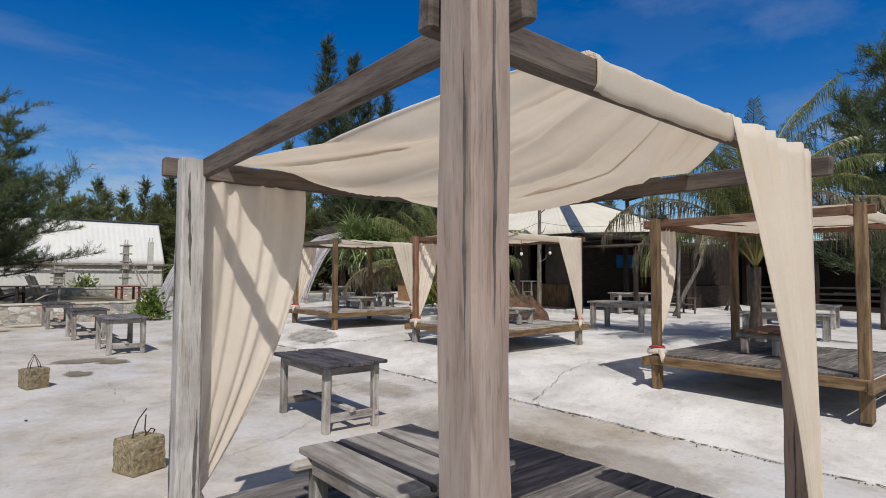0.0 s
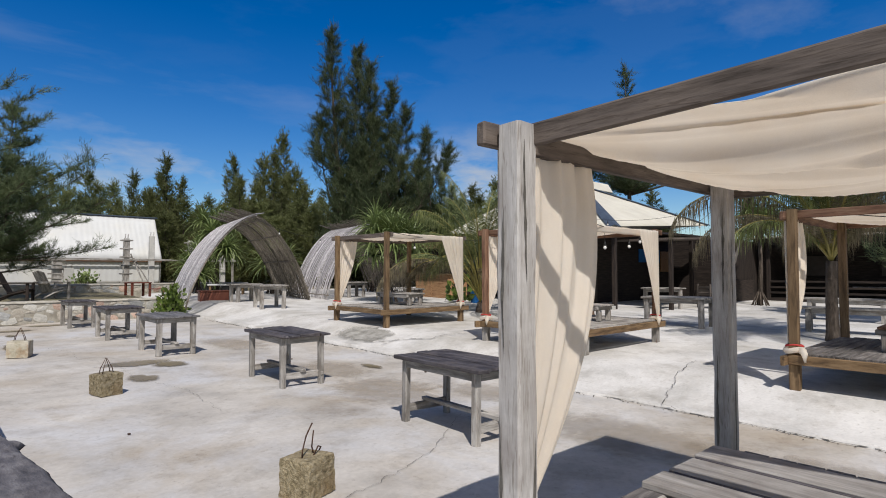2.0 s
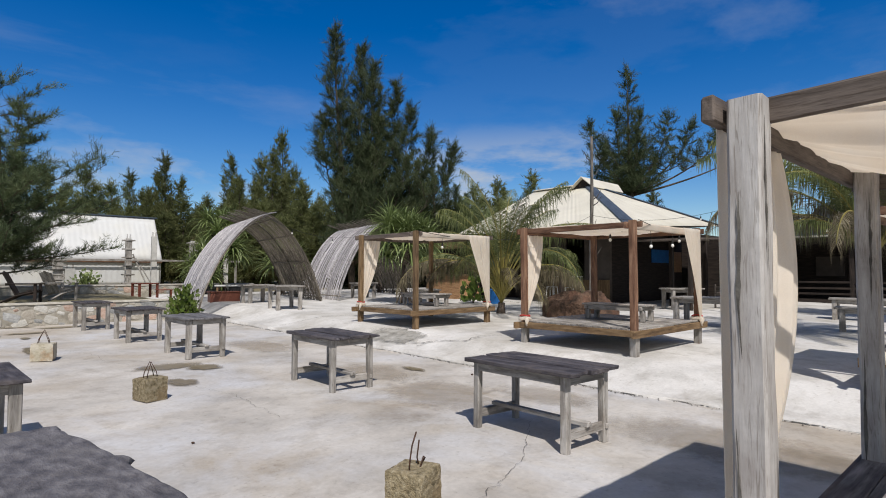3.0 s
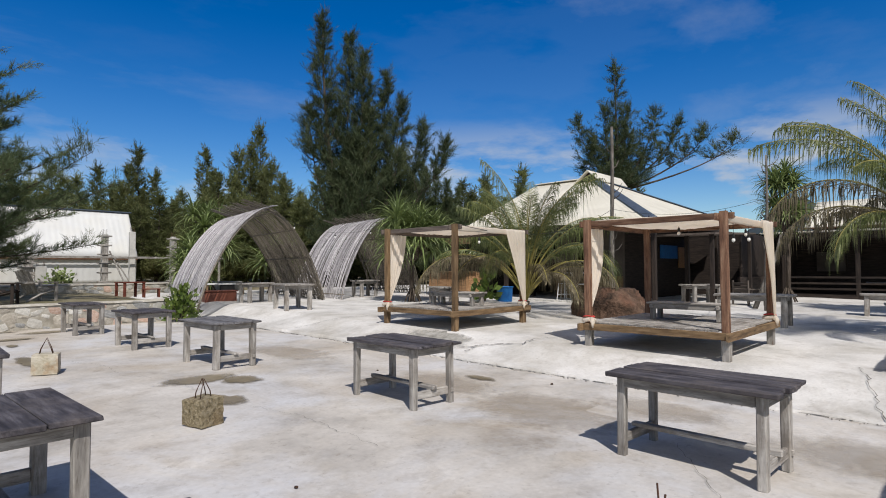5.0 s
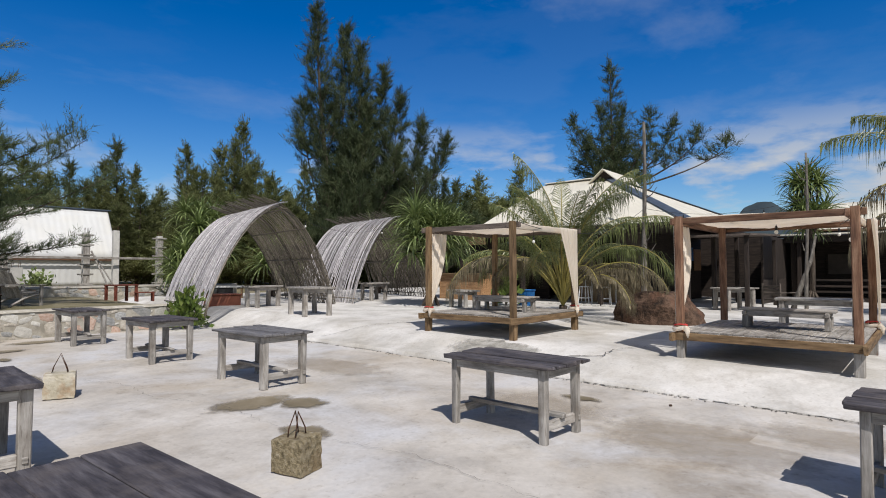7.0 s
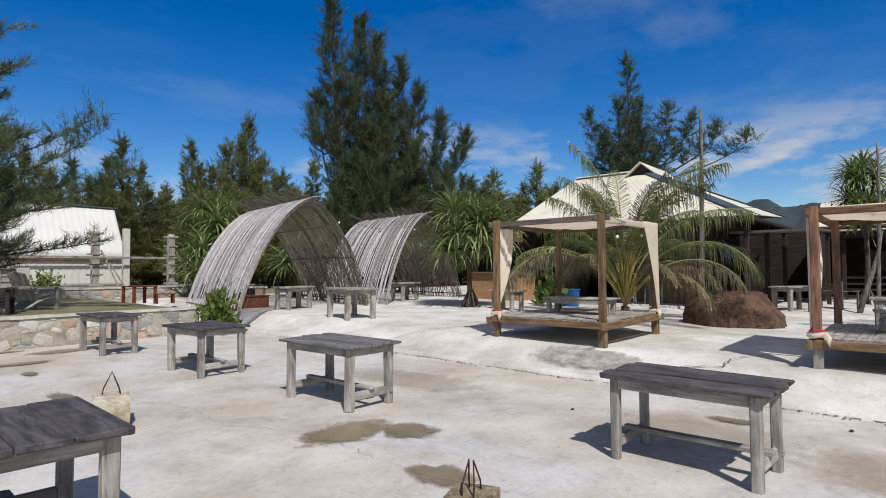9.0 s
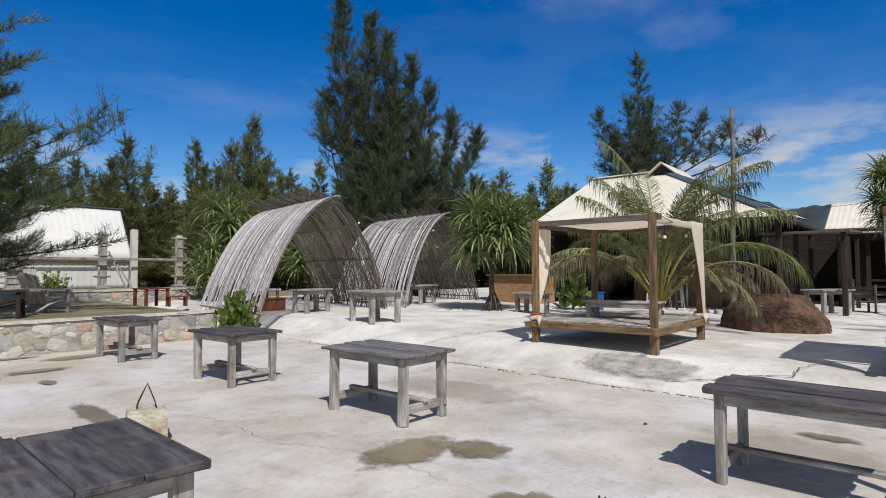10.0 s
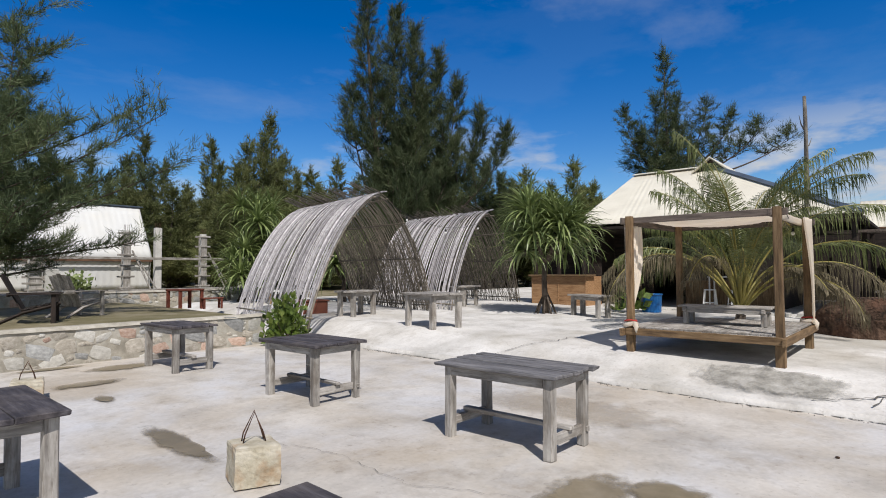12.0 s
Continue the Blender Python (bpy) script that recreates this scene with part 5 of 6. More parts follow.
def lounger(x, y, z, turn, mat, label):
    """A reclining deck chair of planks: sloped seat and back between two side frames with flat arms."""
    t = thing("deck_chair", pose(x, y, z, 0, 0, turn), label, "chair", "terrace deck chairs")
    for a in (-1, 1):
        part("front_leg", boxed(a * 0.31 - 0.03, a * 0.31 + 0.03, -0.42, -0.34, -0.02, 0.56, 0.006, 0.003), mat["z"], t)
        part("side_rail", tube(bmesh.new(), [(a * 0.27, -0.44, 0.36), (a * 0.27, 0.1, 0.22), (a * 0.27, 0.5, 0.02)], 0.032, 4), mat["y"], t)
        part("arm", boxed(a * 0.33 - 0.055, a * 0.33 + 0.055, -0.48, 0.34, 0.56, 0.585, 0.006, 0.003), mat["y"], t)
    for k in range(5):
        y_, z_ = -0.40 + 0.11 * k, 0.40 - 0.028 * k
        part("seat_slat", boxed(-0.28, 0.28, y_, y_ + 0.095, z_ - 0.02, z_, 0.004, 0.003), mat["x"], t)
    for k in range(5):
        bm = boxed(-0.27 + 0.11 * k, -0.17 + 0.11 * k, 0.10, 0.125, 0.0, 0.74 + 0.03 * (2 - abs(k - 2)), 0.004, 0.003)
        for v in bm.verts:
            v.co.y += 0.45 * v.co.z
            v.co.z = v.co.z * 0.9 + 0.24
        part("back_slat", bm, mat["z"], t)
    part("back_brace", boxed(-0.30, 0.30, 0.32, 0.36, 0.53, 0.60, 0.004), mat["x"], t)
    return t


lounger(2.3, 24.2, 0.61, 118, G, "weathered grey plank deck chair on the terrace")
lounger(1.25, 23.2, 0.61, 70, S, "dark brown plank deck chair on the terrace")
lounger(0.3, 24.9, 0.62, 100, G, "weathered grey plank deck chair on the terrace")
lounger(-1.2, 24.4, 0.62, 60, S, "dark brown plank deck chair on the terrace")
tub = thing("red_crate", pose(6.9, 22.2, 0.46, 0, 0, -10), "red plastic crate under the bamboo arch", "crate")
part("box", boxed(-0.5, 0.5, -0.25, 0.25, 0, 0.36, 0.02), REDP, tub)
part("rim", boxed(-0.53, 0.53, -0.28, 0.28, 0.361, 0.40, 0.01), REDP, tub)
stall = thing("white_bench", pose(8.7, 25.5, 0.39, 0, 0, -30), "white-topped bench with a dark front", "bench")
part("top", boxed(-0.75, 0.75, -0.25, 0.25, 0.56, 0.62, 0.01), WHITEP, stall)
part("front", boxed(-0.2, 0.35, -0.2, -0.16, 0.02, 0.56, 0.004), BLACK, stall, "dark front panel")
for a in (-0.65, 0.65):
    part("leg", boxed(a - 0.04, a + 0.04, -0.2, 0.2, -0.02, 0.56, 0.006), Y["z"], stall)

# blue drum, white stools and chairs near the bar
tarp = thing("blue_drum", pose(14.2, 16.0, slab_z(14, 16)), "bright blue plastic drum beside the building", "drum")
bm = bmesh.new()
bmesh.ops.create_cone(bm, cap_ends=True, segments=20, radius1=0.26, radius2=0.28, depth=0.5, matrix=Matrix.Translation((0, 0, 0.25)))
part("body", bm, BLUEP, tarp, smooth=False)
bm = bmesh.new()
tube(bm, [(0.29 * math.cos(a), 0.29 * math.sin(a), 0.5) for a in np.linspace(0, 2 * math.pi, 21)], 0.02, 6)
part("rim", bm, BLUEP, tarp, smooth=True)


def stool(x, y, turn, mat, label):
    t = thing("stool", pose(x, y, slab_z(x, y), 0, 0, turn), label, "stool", "white stools")
    part("seat", boxed(-0.16, 0.16, -0.16, 0.16, 0.58, 0.61, 0.008), mat, t)
    for a in (-1, 1):
        for b in (-1, 1):
            part("leg", tube(bmesh.new(), [(a * 0.14, b * 0.14, 0.58), (a * 0.19, b * 0.19, 0)], 0.018, 6), mat, t)
        part("rung", tube(bmesh.new(), [(a * 0.175, -0.175, 0.2), (a * 0.175, 0.175, 0.2)], 0.012, 5), mat, t)
    return t


stool(16.6, 15.1, 10, WHITEP, "white metal stool on the veranda")
stool(16.7, 14.4, 30, WHITEP, "white metal stool on the veranda")
wt = thing("white_table", pose(17.0, 14.7, 0.46), "white bar table on the veranda", "table")
part("tabletop", boxed(-0.3, 0.3, -0.5, 0.5, 0.9, 0.94, 0.006), WHITEP, wt)
for a in (-1, 1):
    for b in (-1, 1):
        part("leg", boxed(a * 0.26 - 0.02, a * 0.26 + 0.02, b * 0.45 - 0.02, b * 0.45 + 0.02, -0.05, 0.9, 0.004), WHITEP, wt)
chair(19.2, 9.6, 0.28, 60, {a: PLASTER for a in "xyz"}, "pale fabric lounge chair before the veranda", True)


# ---- boulder ----
bm = bmesh.new()
bmesh.ops.create_icosphere(bm, subdivisions=5, radius=1.0)
for v in bm.verts:
    p = v.co.copy()
    d = 0.16 * noise.noise(p * 1.3) + 0.08 * noise.noise(p * 3.1) + 0.07 * abs(noise.noise(p * 6.3)) + 0.035 * noise.noise(p * 15) + 0.02 * noise.noise(p * 31)
    q = p * (1 + d)
    q.z = math.copysign(abs(q.z) ** 0.7, q.z) * 0.80
    if q.z > 0:
        q.x *= 1 - 0.14 * q.z; q.y *= 1 - 0.14 * q.z
    q.z = min(q.z, 0.74 + 0.03 * noise.noise(p * 5))
    v.co = Vector((q.x * 0.92, q.y * 0.98, q.z))
b_ = part("boulder", bm, ROCKM, smooth=True)
b_.matrix_basis = pose(11.95, 10.85, 0.30)
tagged(b_, "large rough brown boulder on the white slab", "boulder")


# ---- plants ----
def plumes(rng, centres, dirs, size, per, length, width):
    """Feathery plumes: needles set along each plume's axis, spreading a little and turning up at the tip."""
    k = len(centres)
    n = k * per
    c, d = np.repeat(centres, per, axis=0), np.repeat(dirs, per, axis=0)
    s = np.repeat(size, per)[:, None] * rng.uniform(0.6, 1.2, (n, 1))
    t = rng.uniform(0, 1, (n, 1)) ** 0.8
    p = c + d * s * t + rng.normal(0, 0.13, (n, 3)) * s * (1.1 - 0.6 * t)
    o = d * 0.8 + rng.normal(0, 0.55, (n, 3)) * (1.1 - 0.5 * t)
    o[:, 2] += 0.15
    o /= np.linalg.norm(o, axis=1, keepdims=True)
    l = length * rng.uniform(0.6, 1.3, (n, 1))
    side = np.cross(o, rng.normal(0, 1, (n, 3)))
    side /= np.linalg.norm(side, axis=1, keepdims=True) + 1e-9
    w = width * rng.uniform(0.7, 1.3, (n, 1))
    verts = np.empty((n * 3, 3))
    verts[0::3], verts[1::3], verts[2::3] = p - side * w, p + side * w, p + o * l
    return verts, np.arange(n * 3).reshape(n, 3)


def casuarina(seed, leaders, base, trunk_r, step, tufts, per, size, length, width, mat, label, bare=0.1, lift=1.0, spread=0.7, taper=0.95, group="casuarina trees"):
    """A trunk that forks into leaders (x, y, height, radius, lowest green), each a ragged spire of rising limbs with feathery plumes."""
    rng = np.random.default_rng(seed)
    t = thing("casuarina_tree", base, label, "tree", group)
    trunk, limbs = bmesh.new(), bmesh.new()
    cs, ds, ss = [], [], []
    for n, (lx, ly, hgt, radius, low) in enumerate(leaders):
        fork = 0.0 if n == 0 else leaders[0][2] * bare
        wob = float(rng.uniform(0, 6))
        def spine(s, fork=fork, lx=lx, ly=ly, hgt=hgt, wob=wob):
            q = 1 - (1 - s) ** 1.8
            return Vector((lx * q + 0.012 * hgt * math.sin(5 * s + wob), ly * q + 0.012 * hgt * math.cos(4 * s + wob), fork - 0.2 * (fork == 0) + (hgt - fork) * s))
        r0 = trunk_r * (1 if n == 0 else 0.36)
        tube(trunk if n == 0 else limbs, [spine(i / 10) for i in range(11)], [max(0.012, r0 * (1 - 0.93 * i / 10)) for i in range(11)], 7)
        count = max(6, int((hgt - low) / step))
        for i in range(count):
            z = low + (hgt - low) * (i + float(rng.uniform(0, 1))) / count
            s = min(0.995, max(0.02, (z - fork) / (hgt - fork)))
            g = (z - low) / (hgt - low)
            az = i * 2.39996 + float(rng.normal(0, 0.5)) + n
            lobe = 0.75 + 0.8 * noise.noise((math.cos(az) * 1.2 + seed, math.sin(az) * 1.2 + n, z * 0.55))
            reach = radius * (0.06 + min(1.0, 0.55 + 2.2 * g) * (1 - g) ** taper) * float(rng.uniform(0.45, 1.15)) * max(0.35, lobe)
            o, d = spine(s), Vector((math.cos(az), math.sin(az), 0))
            rise = lift * (0.6 + 0.8 * g) * float(rng.uniform(0.5, 1.4))
            at = lambda q, o=o, d=d, reach=reach, rise=rise: o + d * reach * q + Vector((0, 0, reach * rise * q * (0.6 + 0.4 * q)))
            tube(limbs, [at(q) for q in (0, 0.35, 0.7, 1.0)], [max(0.005, trunk_r * 0.22 * (1 - g) * (1 - 0.8 * q) + 0.006) for q in (0, 0.35, 0.7, 1)], 4)
            m = max(2, int(tufts * (0.35 + reach / size * 0.5)))
            for j in range(m):
                q = 0.2 + 0.8 * (j + float(rng.uniform(0, 1))) / m
                v = (d * float(rng.uniform(0.1, 0.7)) + Vector((float(rng.normal(0, spread * 0.6)), float(rng.normal(0, spread * 0.6)), float(rng.uniform(0.15, 1.2)) * lift + 0.05))).normalized()
                c = at(q)
                cs.append(c)
                ds.append(v)
                ss.append(size * float(rng.uniform(0.5, 1.3)) * (0.6 + 0.4 * (1 - g)))
                if j % 2 == 0:
                    tube(limbs, [c, c + v * size * 0.7], [0.008, 0.004], 3)
        for j in range(8):
            cs.append(spine(1 - j * 0.012))
            ds.append(Vector((float(rng.normal(0, 0.3)), float(rng.normal(0, 0.3)), 1)).normalized())
            ss.append(size * 0.8)
    part("trunk", trunk, BARK, t, smooth=True)
    part("branchwork", limbs, BARK, t, smooth=True)
    v, f = plumes(rng, np.array([tuple(c) for c in cs]), np.array([tuple(d) for d in ds]), np.array(ss), per, length, width)
    raw("crown", v.tolist(), f.tolist(), mat, t, "feathery dark green needle foliage")
    return t


def across(rows):
    """Leaders given by their offset along the front of the wood and towards the back."""
    return [(0.66 * a + 0.75 * b, -0.75 * a + 0.66 * b, h, r, low) for a, b, h, r, low in rows]


def tree_copy(src, m, sx, sz):
    copy_thing(src, m).scale = (sx, sx, sz)


casuarina(101, [(0, 0, 7.4, 4.6, 1.0), (0.5, -0.5, 6.2, 4.2, 1.3), (-0.8, 1.0, 6.2, 3.8, 1.4), (0.5, -0.5, 4.4, 4.7, 0.9), (0.3, -0.3, 2.7, 5.2, 1.0), (0.5, 0.1, 2.3, 5.2, 0.9)], pose(0.75, 25.3, 0.6), 0.13, 0.17, 9, 46, 0.62, 0.20, 0.0075, NEEDLE, "spreading casuarina tree with feathery dark needles by the terrace", bare=0.16, lift=0.40, spread=0.6, taper=0.75)
tall = casuarina(102, across([(-1.04, 0, 16.4, 1.9, 4.5), (0.45, 0.6, 15.2, 2.3, 4.0), (1.5, -0.4, 13.7, 2.4, 3.0), (2.6, 0.3, 12.7, 2.2, 1.5), (3.7, 0.0, 11.0, 2.2, 1.0), (4.9, 0.4, 9.6, 1.9, 1.0), (-1.9, 0.2, 10.6, 2.0, 7.4), (6.3, 0.2, 8.6, 2.0, 0.8), (1.8, -1.0, 10.2, 2.5, 0.8), (0.5, -0.8, 8.2, 2.2, 0.6), (3.5, -0.8, 7.6, 2.4, 0.6)]), pose(18.6, 31.4, 0.4), 0.24, 0.15, 9, 46, 1.0, 0.30, 0.0135, NEEDLE, "tall dark casuarina tree of many spires behind the bamboo arches", bare=0.10, lift=1.0, spread=0.6)
tree_copy(tall, pose(24.6, 29.6, 0.3, 0, 0, 8), 0.62, 0.50)
right = casuarina(103, across([(0, 0, 17.4, 1.6, 8.0), (-3.0, 0.4, 12.8, 3.0, 7.6), (-1.2, -0.6, 13.4, 3.2, 7.0), (1.0, 0.5, 13.8, 3.2, 7.2), (3.0, 0.0, 13.4, 2.8, 6.8), (4.9, 0.2, 12.8, 2.5, 8.0), (9.2, 0.3, 11.4, 2.3, 9.6), (6.8, 0.1, 12.0, 2.4, 9.0), (0.6, 0.4, 12.0, 3.4, 6.2), (-2.0, 0.2, 11.0, 3.0, 6.2)]), pose(40.0, 24.3, 0.3), 0.26, 0.20, 6, 40, 1.15, 0.36, 0.017, NEEDLE, "open-crowned dark casuarina tree with a high spire behind the roof", bare=0.42, lift=0.6, spread=0.85)
casuarina(106, [(0, 0, 7.4, 3.0, 1.2), (0.8, -0.6, 6.2, 2.4, 1.2), (-0.9, 0.5, 5.8, 2.4, 1.2)], pose(18.4, 3.6, 0.2), 0.12, 0.15, 9, 40, 0.75, 0.26, 0.010, NEEDLE, "dark casuarina tree beyond the palms", bare=0.15, lift=0.7)
young = casuarina(104, [(0, 0, 9.5, 2.4, 0.3), (0.9, -0.8, 7.6, 2.2, 0.3), (-0.9, 0.8, 6.8, 2.2, 0.2), (1.9, -1.7, 5.6, 2.0, 0.2)], pose(12.5, 47.0, 0.5), 0.13, 0.15, 8, 30, 0.9, 0.26, 0.022, NEEDLE2, "young green casuarina tree in the wood behind", bare=0.1, lift=0.9, spread=0.8)
young2 = casuarina(105, [(0, 0, 8.3, 2.6, 0.2), (0.9, 0.9, 6.2, 2.4, 0.2), (-1.3, -0.6, 6.6, 2.3, 0.2), (1.7, -1.2, 5.0, 2.4, 0.2)], pose(8.0, 50.0, 0.5), 0.12, 0.15, 8, 30, 0.9, 0.26, 0.022, NEEDLE2, "bushy green casuarina tree in the wood behind", bare=0.1, lift=0.75, spread=0.85)
rnd = random.Random(77)
spots = []
for k in range(64):
    az = radians(4 + 66 * (k + rnd.uniform(-0.3, 0.3)) / 64)
    dist = (38, 43, 49, 56)[k % 4] + rnd.uniform(-2, 2)
    spots.append((-1.5 + dist * math.sin(az), 6 + dist * math.cos(az), rnd.uniform(0.55, 0.9) * dist / 45))
spots += [(24.5, 52, 1.7), (22.6, 50, 1.25), (27, 46, 1.2), (14.2, 54, 1.0), (20, 40, 0.9), (21, 55, 1.25), (15.0, 37.5, 0.65), (12.6, 36.5, 0.55), (23.0, 36, 0.8), (26.5, 33.5, 0.8), (29.5, 30.5, 0.8), (31.5, 27.5, 0.85), (33.5, 26.5, 0.7), (28.0, 36, 1.05), (33, 32, 1.0)]
for k, (x, y, s) in enumerate(spots):
    if 10.9 > x > -15 and 39.5 < y < 47.5:
        y += 9
    tree_copy(young if k % 2 else young2, pose(x, y, 0.45, 0, 0, k * 67), 0.75 + 0.35 * s, s)


def strap_leaf(rnd, az, elev, length, width, droop):
    """A keeled strap leaf as points: rows of left, middle, right."""
    d = Vector((math.cos(az), math.sin(az), 0))
    side = Vector((-math.sin(az), math.cos(az), 0))
    rows_, p, e = [], Vector((0, 0, 0)), elev
    for i in range(6):
        w = width * (1 - (i / 5) ** 2.2) + 0.002
        up = Vector((0, 0, 1)) * math.cos(e) - d * math.sin(e)
        rows_.append((p + side * w + up * w * 0.5, p.copy(), p - side * w + up * w * 0.5))
        p = p + (d * math.cos(e) + Vector((0, 0, 1)) * math.sin(e)) * length / 5
        e -= droop * (0.4 + i * 0.35)
    return rows_


def rosette(seed, leaves, length, width, parent, at, mat=PANDAN, name="crown"):
    rnd = random.Random(seed)
    vs, fs = [], []
    for i in range(leaves):
        el = radians(88 - 118 * ((i + 0.5) / leaves) ** 0.8 + rnd.uniform(-8, 8))
        rows_ = strap_leaf(rnd, i * 2.39996 + rnd.uniform(-0.25, 0.25), el, length * rnd.uniform(0.75, 1.15), width, rnd.uniform(0.14, 0.34))
        b = len(vs)
        for r in rows_:
            vs += [tuple(p + Vector(at)) for p in r]
        for j in range(5):
            for q in (0, 1):
                fs.append((b + 3 * j + q, b + 3 * j + q + 1, b + 3 * j + q + 4, b + 3 * j + q + 3))
    return raw(name, vs, fs, mat, parent, "arching strap leaves")


def pandanus(x, y, z, hgt, heads, length, seed, label, spread=0.6, low=0.88):
    rnd = random.Random(seed)
    t = thing("pandanus_palm", pose(x, y, z, 0, 0, seed * 40), label, "palm", "pandanus palms")
    bm = bmesh.new()
    tube(bm, [(0, 0, -0.1), (0.04, 0.02, hgt * 0.4), (0, 0, hgt * 0.75)], [0.10, 0.075, 0.07], 8)
    for k in range(9):
        a = k * 0.7
        tube(bm, [(0.03 * math.cos(a), 0.03 * math.sin(a), 0.55), (0.2 * math.cos(a), 0.2 * math.sin(a), 0.2), (0.3 * math.cos(a), 0.3 * math.sin(a), -0.05)], [0.03, 0.028, 0.024], 5)
    tips = []
    for k in range(heads):
        a = k * 2.4 + rnd.uniform(-0.3, 0.3)
        r = 0.0 if k == 0 else spread * rnd.uniform(0.55, 1.0)
        tip = (r * math.cos(a), r * math.sin(a), hgt * rnd.uniform(low, 1.2) + (0.3 if k == 0 else 0))
        tube(bm, [(0, 0, hgt * 0.6), (tip[0] * 0.5, tip[1] * 0.5, hgt * 0.75), tip], [0.06, 0.05, 0.04], 6)
        tips.append(tip)
    part("trunk", bm, BARK, t, "grey trunk on stilt roots", True)
    for k, tip in enumerate(tips):
        rosette(seed * 10 + k, 70, length, 0.036, t, tip)
    return t


pandanus(11.6, 17.9, 0.44, 2.3, 16, 1.12, 3, "bushy pandanus palm on stilt roots beside the bar", 0.9, 0.72)
pandanus(9.2, 28.0, 0.55, 3.1, 9, 1.2, 4, "bushy pandanus palm behind a bamboo arch", 0.9, 0.55)
pandanus(8.05, 27.2, 0.5, 1.25, 6, 1.0, 8, "low pandanus palm behind a bamboo arch", 0.6, 0.7)
pandanus(10.6, 25.2, 0.5, 1.3, 3, 1.2, 5, "low pandanus palm seen through the bamboo arch")
pandanus(22.3, 9.1, 0.32, 3.9, 11, 0.9, 6, "tall pandanus palm before the dark hall", 0.5, 0.72)
pandanus(15.6, 24.6, 0.5, 2.4, 5, 1.2, 7, "pandanus palm behind the bamboo arches")


def frond(rnd, length, elev, droop, dry, parent, az, at, leaf=0.78, bare=0.1):
    """One feather frond: a bent stem with drooping leaflets on both sides."""
    d = Vector((math.cos(az), math.sin(az), 0))
    side = Vector((-math.sin(az), math.cos(az), 0))
    n = 42
    pts, p, e = [], Vector(at), elev
    for i in range(n + 1):
        pts.append(p.copy())
        p = p + (d * math.cos(e) + Vector((0, 0, 1)) * math.sin(e)) * length / n
        e -= droop / n * (0.5 + 1.0 * i / n)
    stem = part("frond", tube(bmesh.new(), pts[::2], [0.026 * (1 - 0.85 * i / 21) + 0.003 for i in range(len(pts[::2]))], 5), RACHIS, parent, "yellow-green feather frond", True)
    vs, fs = [], []
    for i in range(int(bare * n), n + 1):
        for q in (0.0, 0.33, 0.66):
            if i == n and q:
                continue
            a = pts[i].lerp(pts[min(n, i + 1)], q)
            fwd = (pts[min(n, i + 1)] - pts[i - 1]).normalized()
            s = (i - bare * n) / (n * (1 - bare))
            ll = leaf * length * 0.42 * math.sin(math.pi * min(1, 0.12 + 0.8 * s)) ** 0.7 * rnd.uniform(0.8, 1.15)
            for sg in (-1, 1):
                out = (side * sg * (0.85 - 0.35 * s) + fwd * (0.65 + 0.5 * s) + Vector((0, 0, rnd.uniform(-0.1, 0.25)))).normalized()
                hang = rnd.uniform(0.6, 1.6) + (0.3 if dry else 0)
                w = fwd * 0.0105
                m1_ = a + out * ll * 0.5 + Vector((0, 0, -0.12 * hang * ll))
                m2_ = a + out * ll * max(0.4, 0.95 - 0.28 * hang) + Vector((0, 0, -0.62 * hang * ll))
                b = len(vs)
                vs += [a - w * 0.6, a + w * 0.6, m1_ + w, m1_ - w, m2_]
                fs += [(b, b + 1, b + 2, b + 3), (b + 3, b + 2, b + 4)]
    raw("leaf_spray", vs, fs, DRYPALM if dry else PALM, stem, "dry brown leaflets" if dry else "green leaflets")


def coconut(x, y, z, trunk, fronds, length, seed, label, bare=0.15):
    rnd = random.Random(seed)
    t = thing("coconut_palm", pose(x, y, z), label, "palm", "coconut palms")
    bm = bmesh.new()
    tube(bm, [(0, 0, -0.15), (0.02, 0, 0.15), (0.05, 0.02, trunk * 0.6), (0.04, 0.0, trunk)], [0.16, 0.12, 0.10, 0.10], 10)
    part("trunk", bm, BARK, t, smooth=True)
    for i in range(fronds):
        s = (i + 0.5) / fronds
        old = s > 0.62
        el = radians((89 - 34 * s if not old else 82 - 24 * s) + rnd.uniform(-7, 7))
        frond(rnd, length * rnd.uniform(0.8, 1.12) * (0.9 if old else 1), el, rnd.uniform(2.0, 2.5) if old else 0.9 + 1.5 * s, old and rnd.random() < 0.75, t, i * 2.39996 + seed, (0.03, 0, trunk), 0.50, bare)
    return t


coconut(11.15, 13.0, slab_z(11.15, 13.0), 0.3, 36, 3.8, 2, "young coconut palm with green and dry fronds beside a pergola", 0.40)
coconut(12.1, 4.5, slab_z(12.1, 4.5), 1.55, 34, 3.8, 5, "coconut palm with drooping fronds beside a pergola")


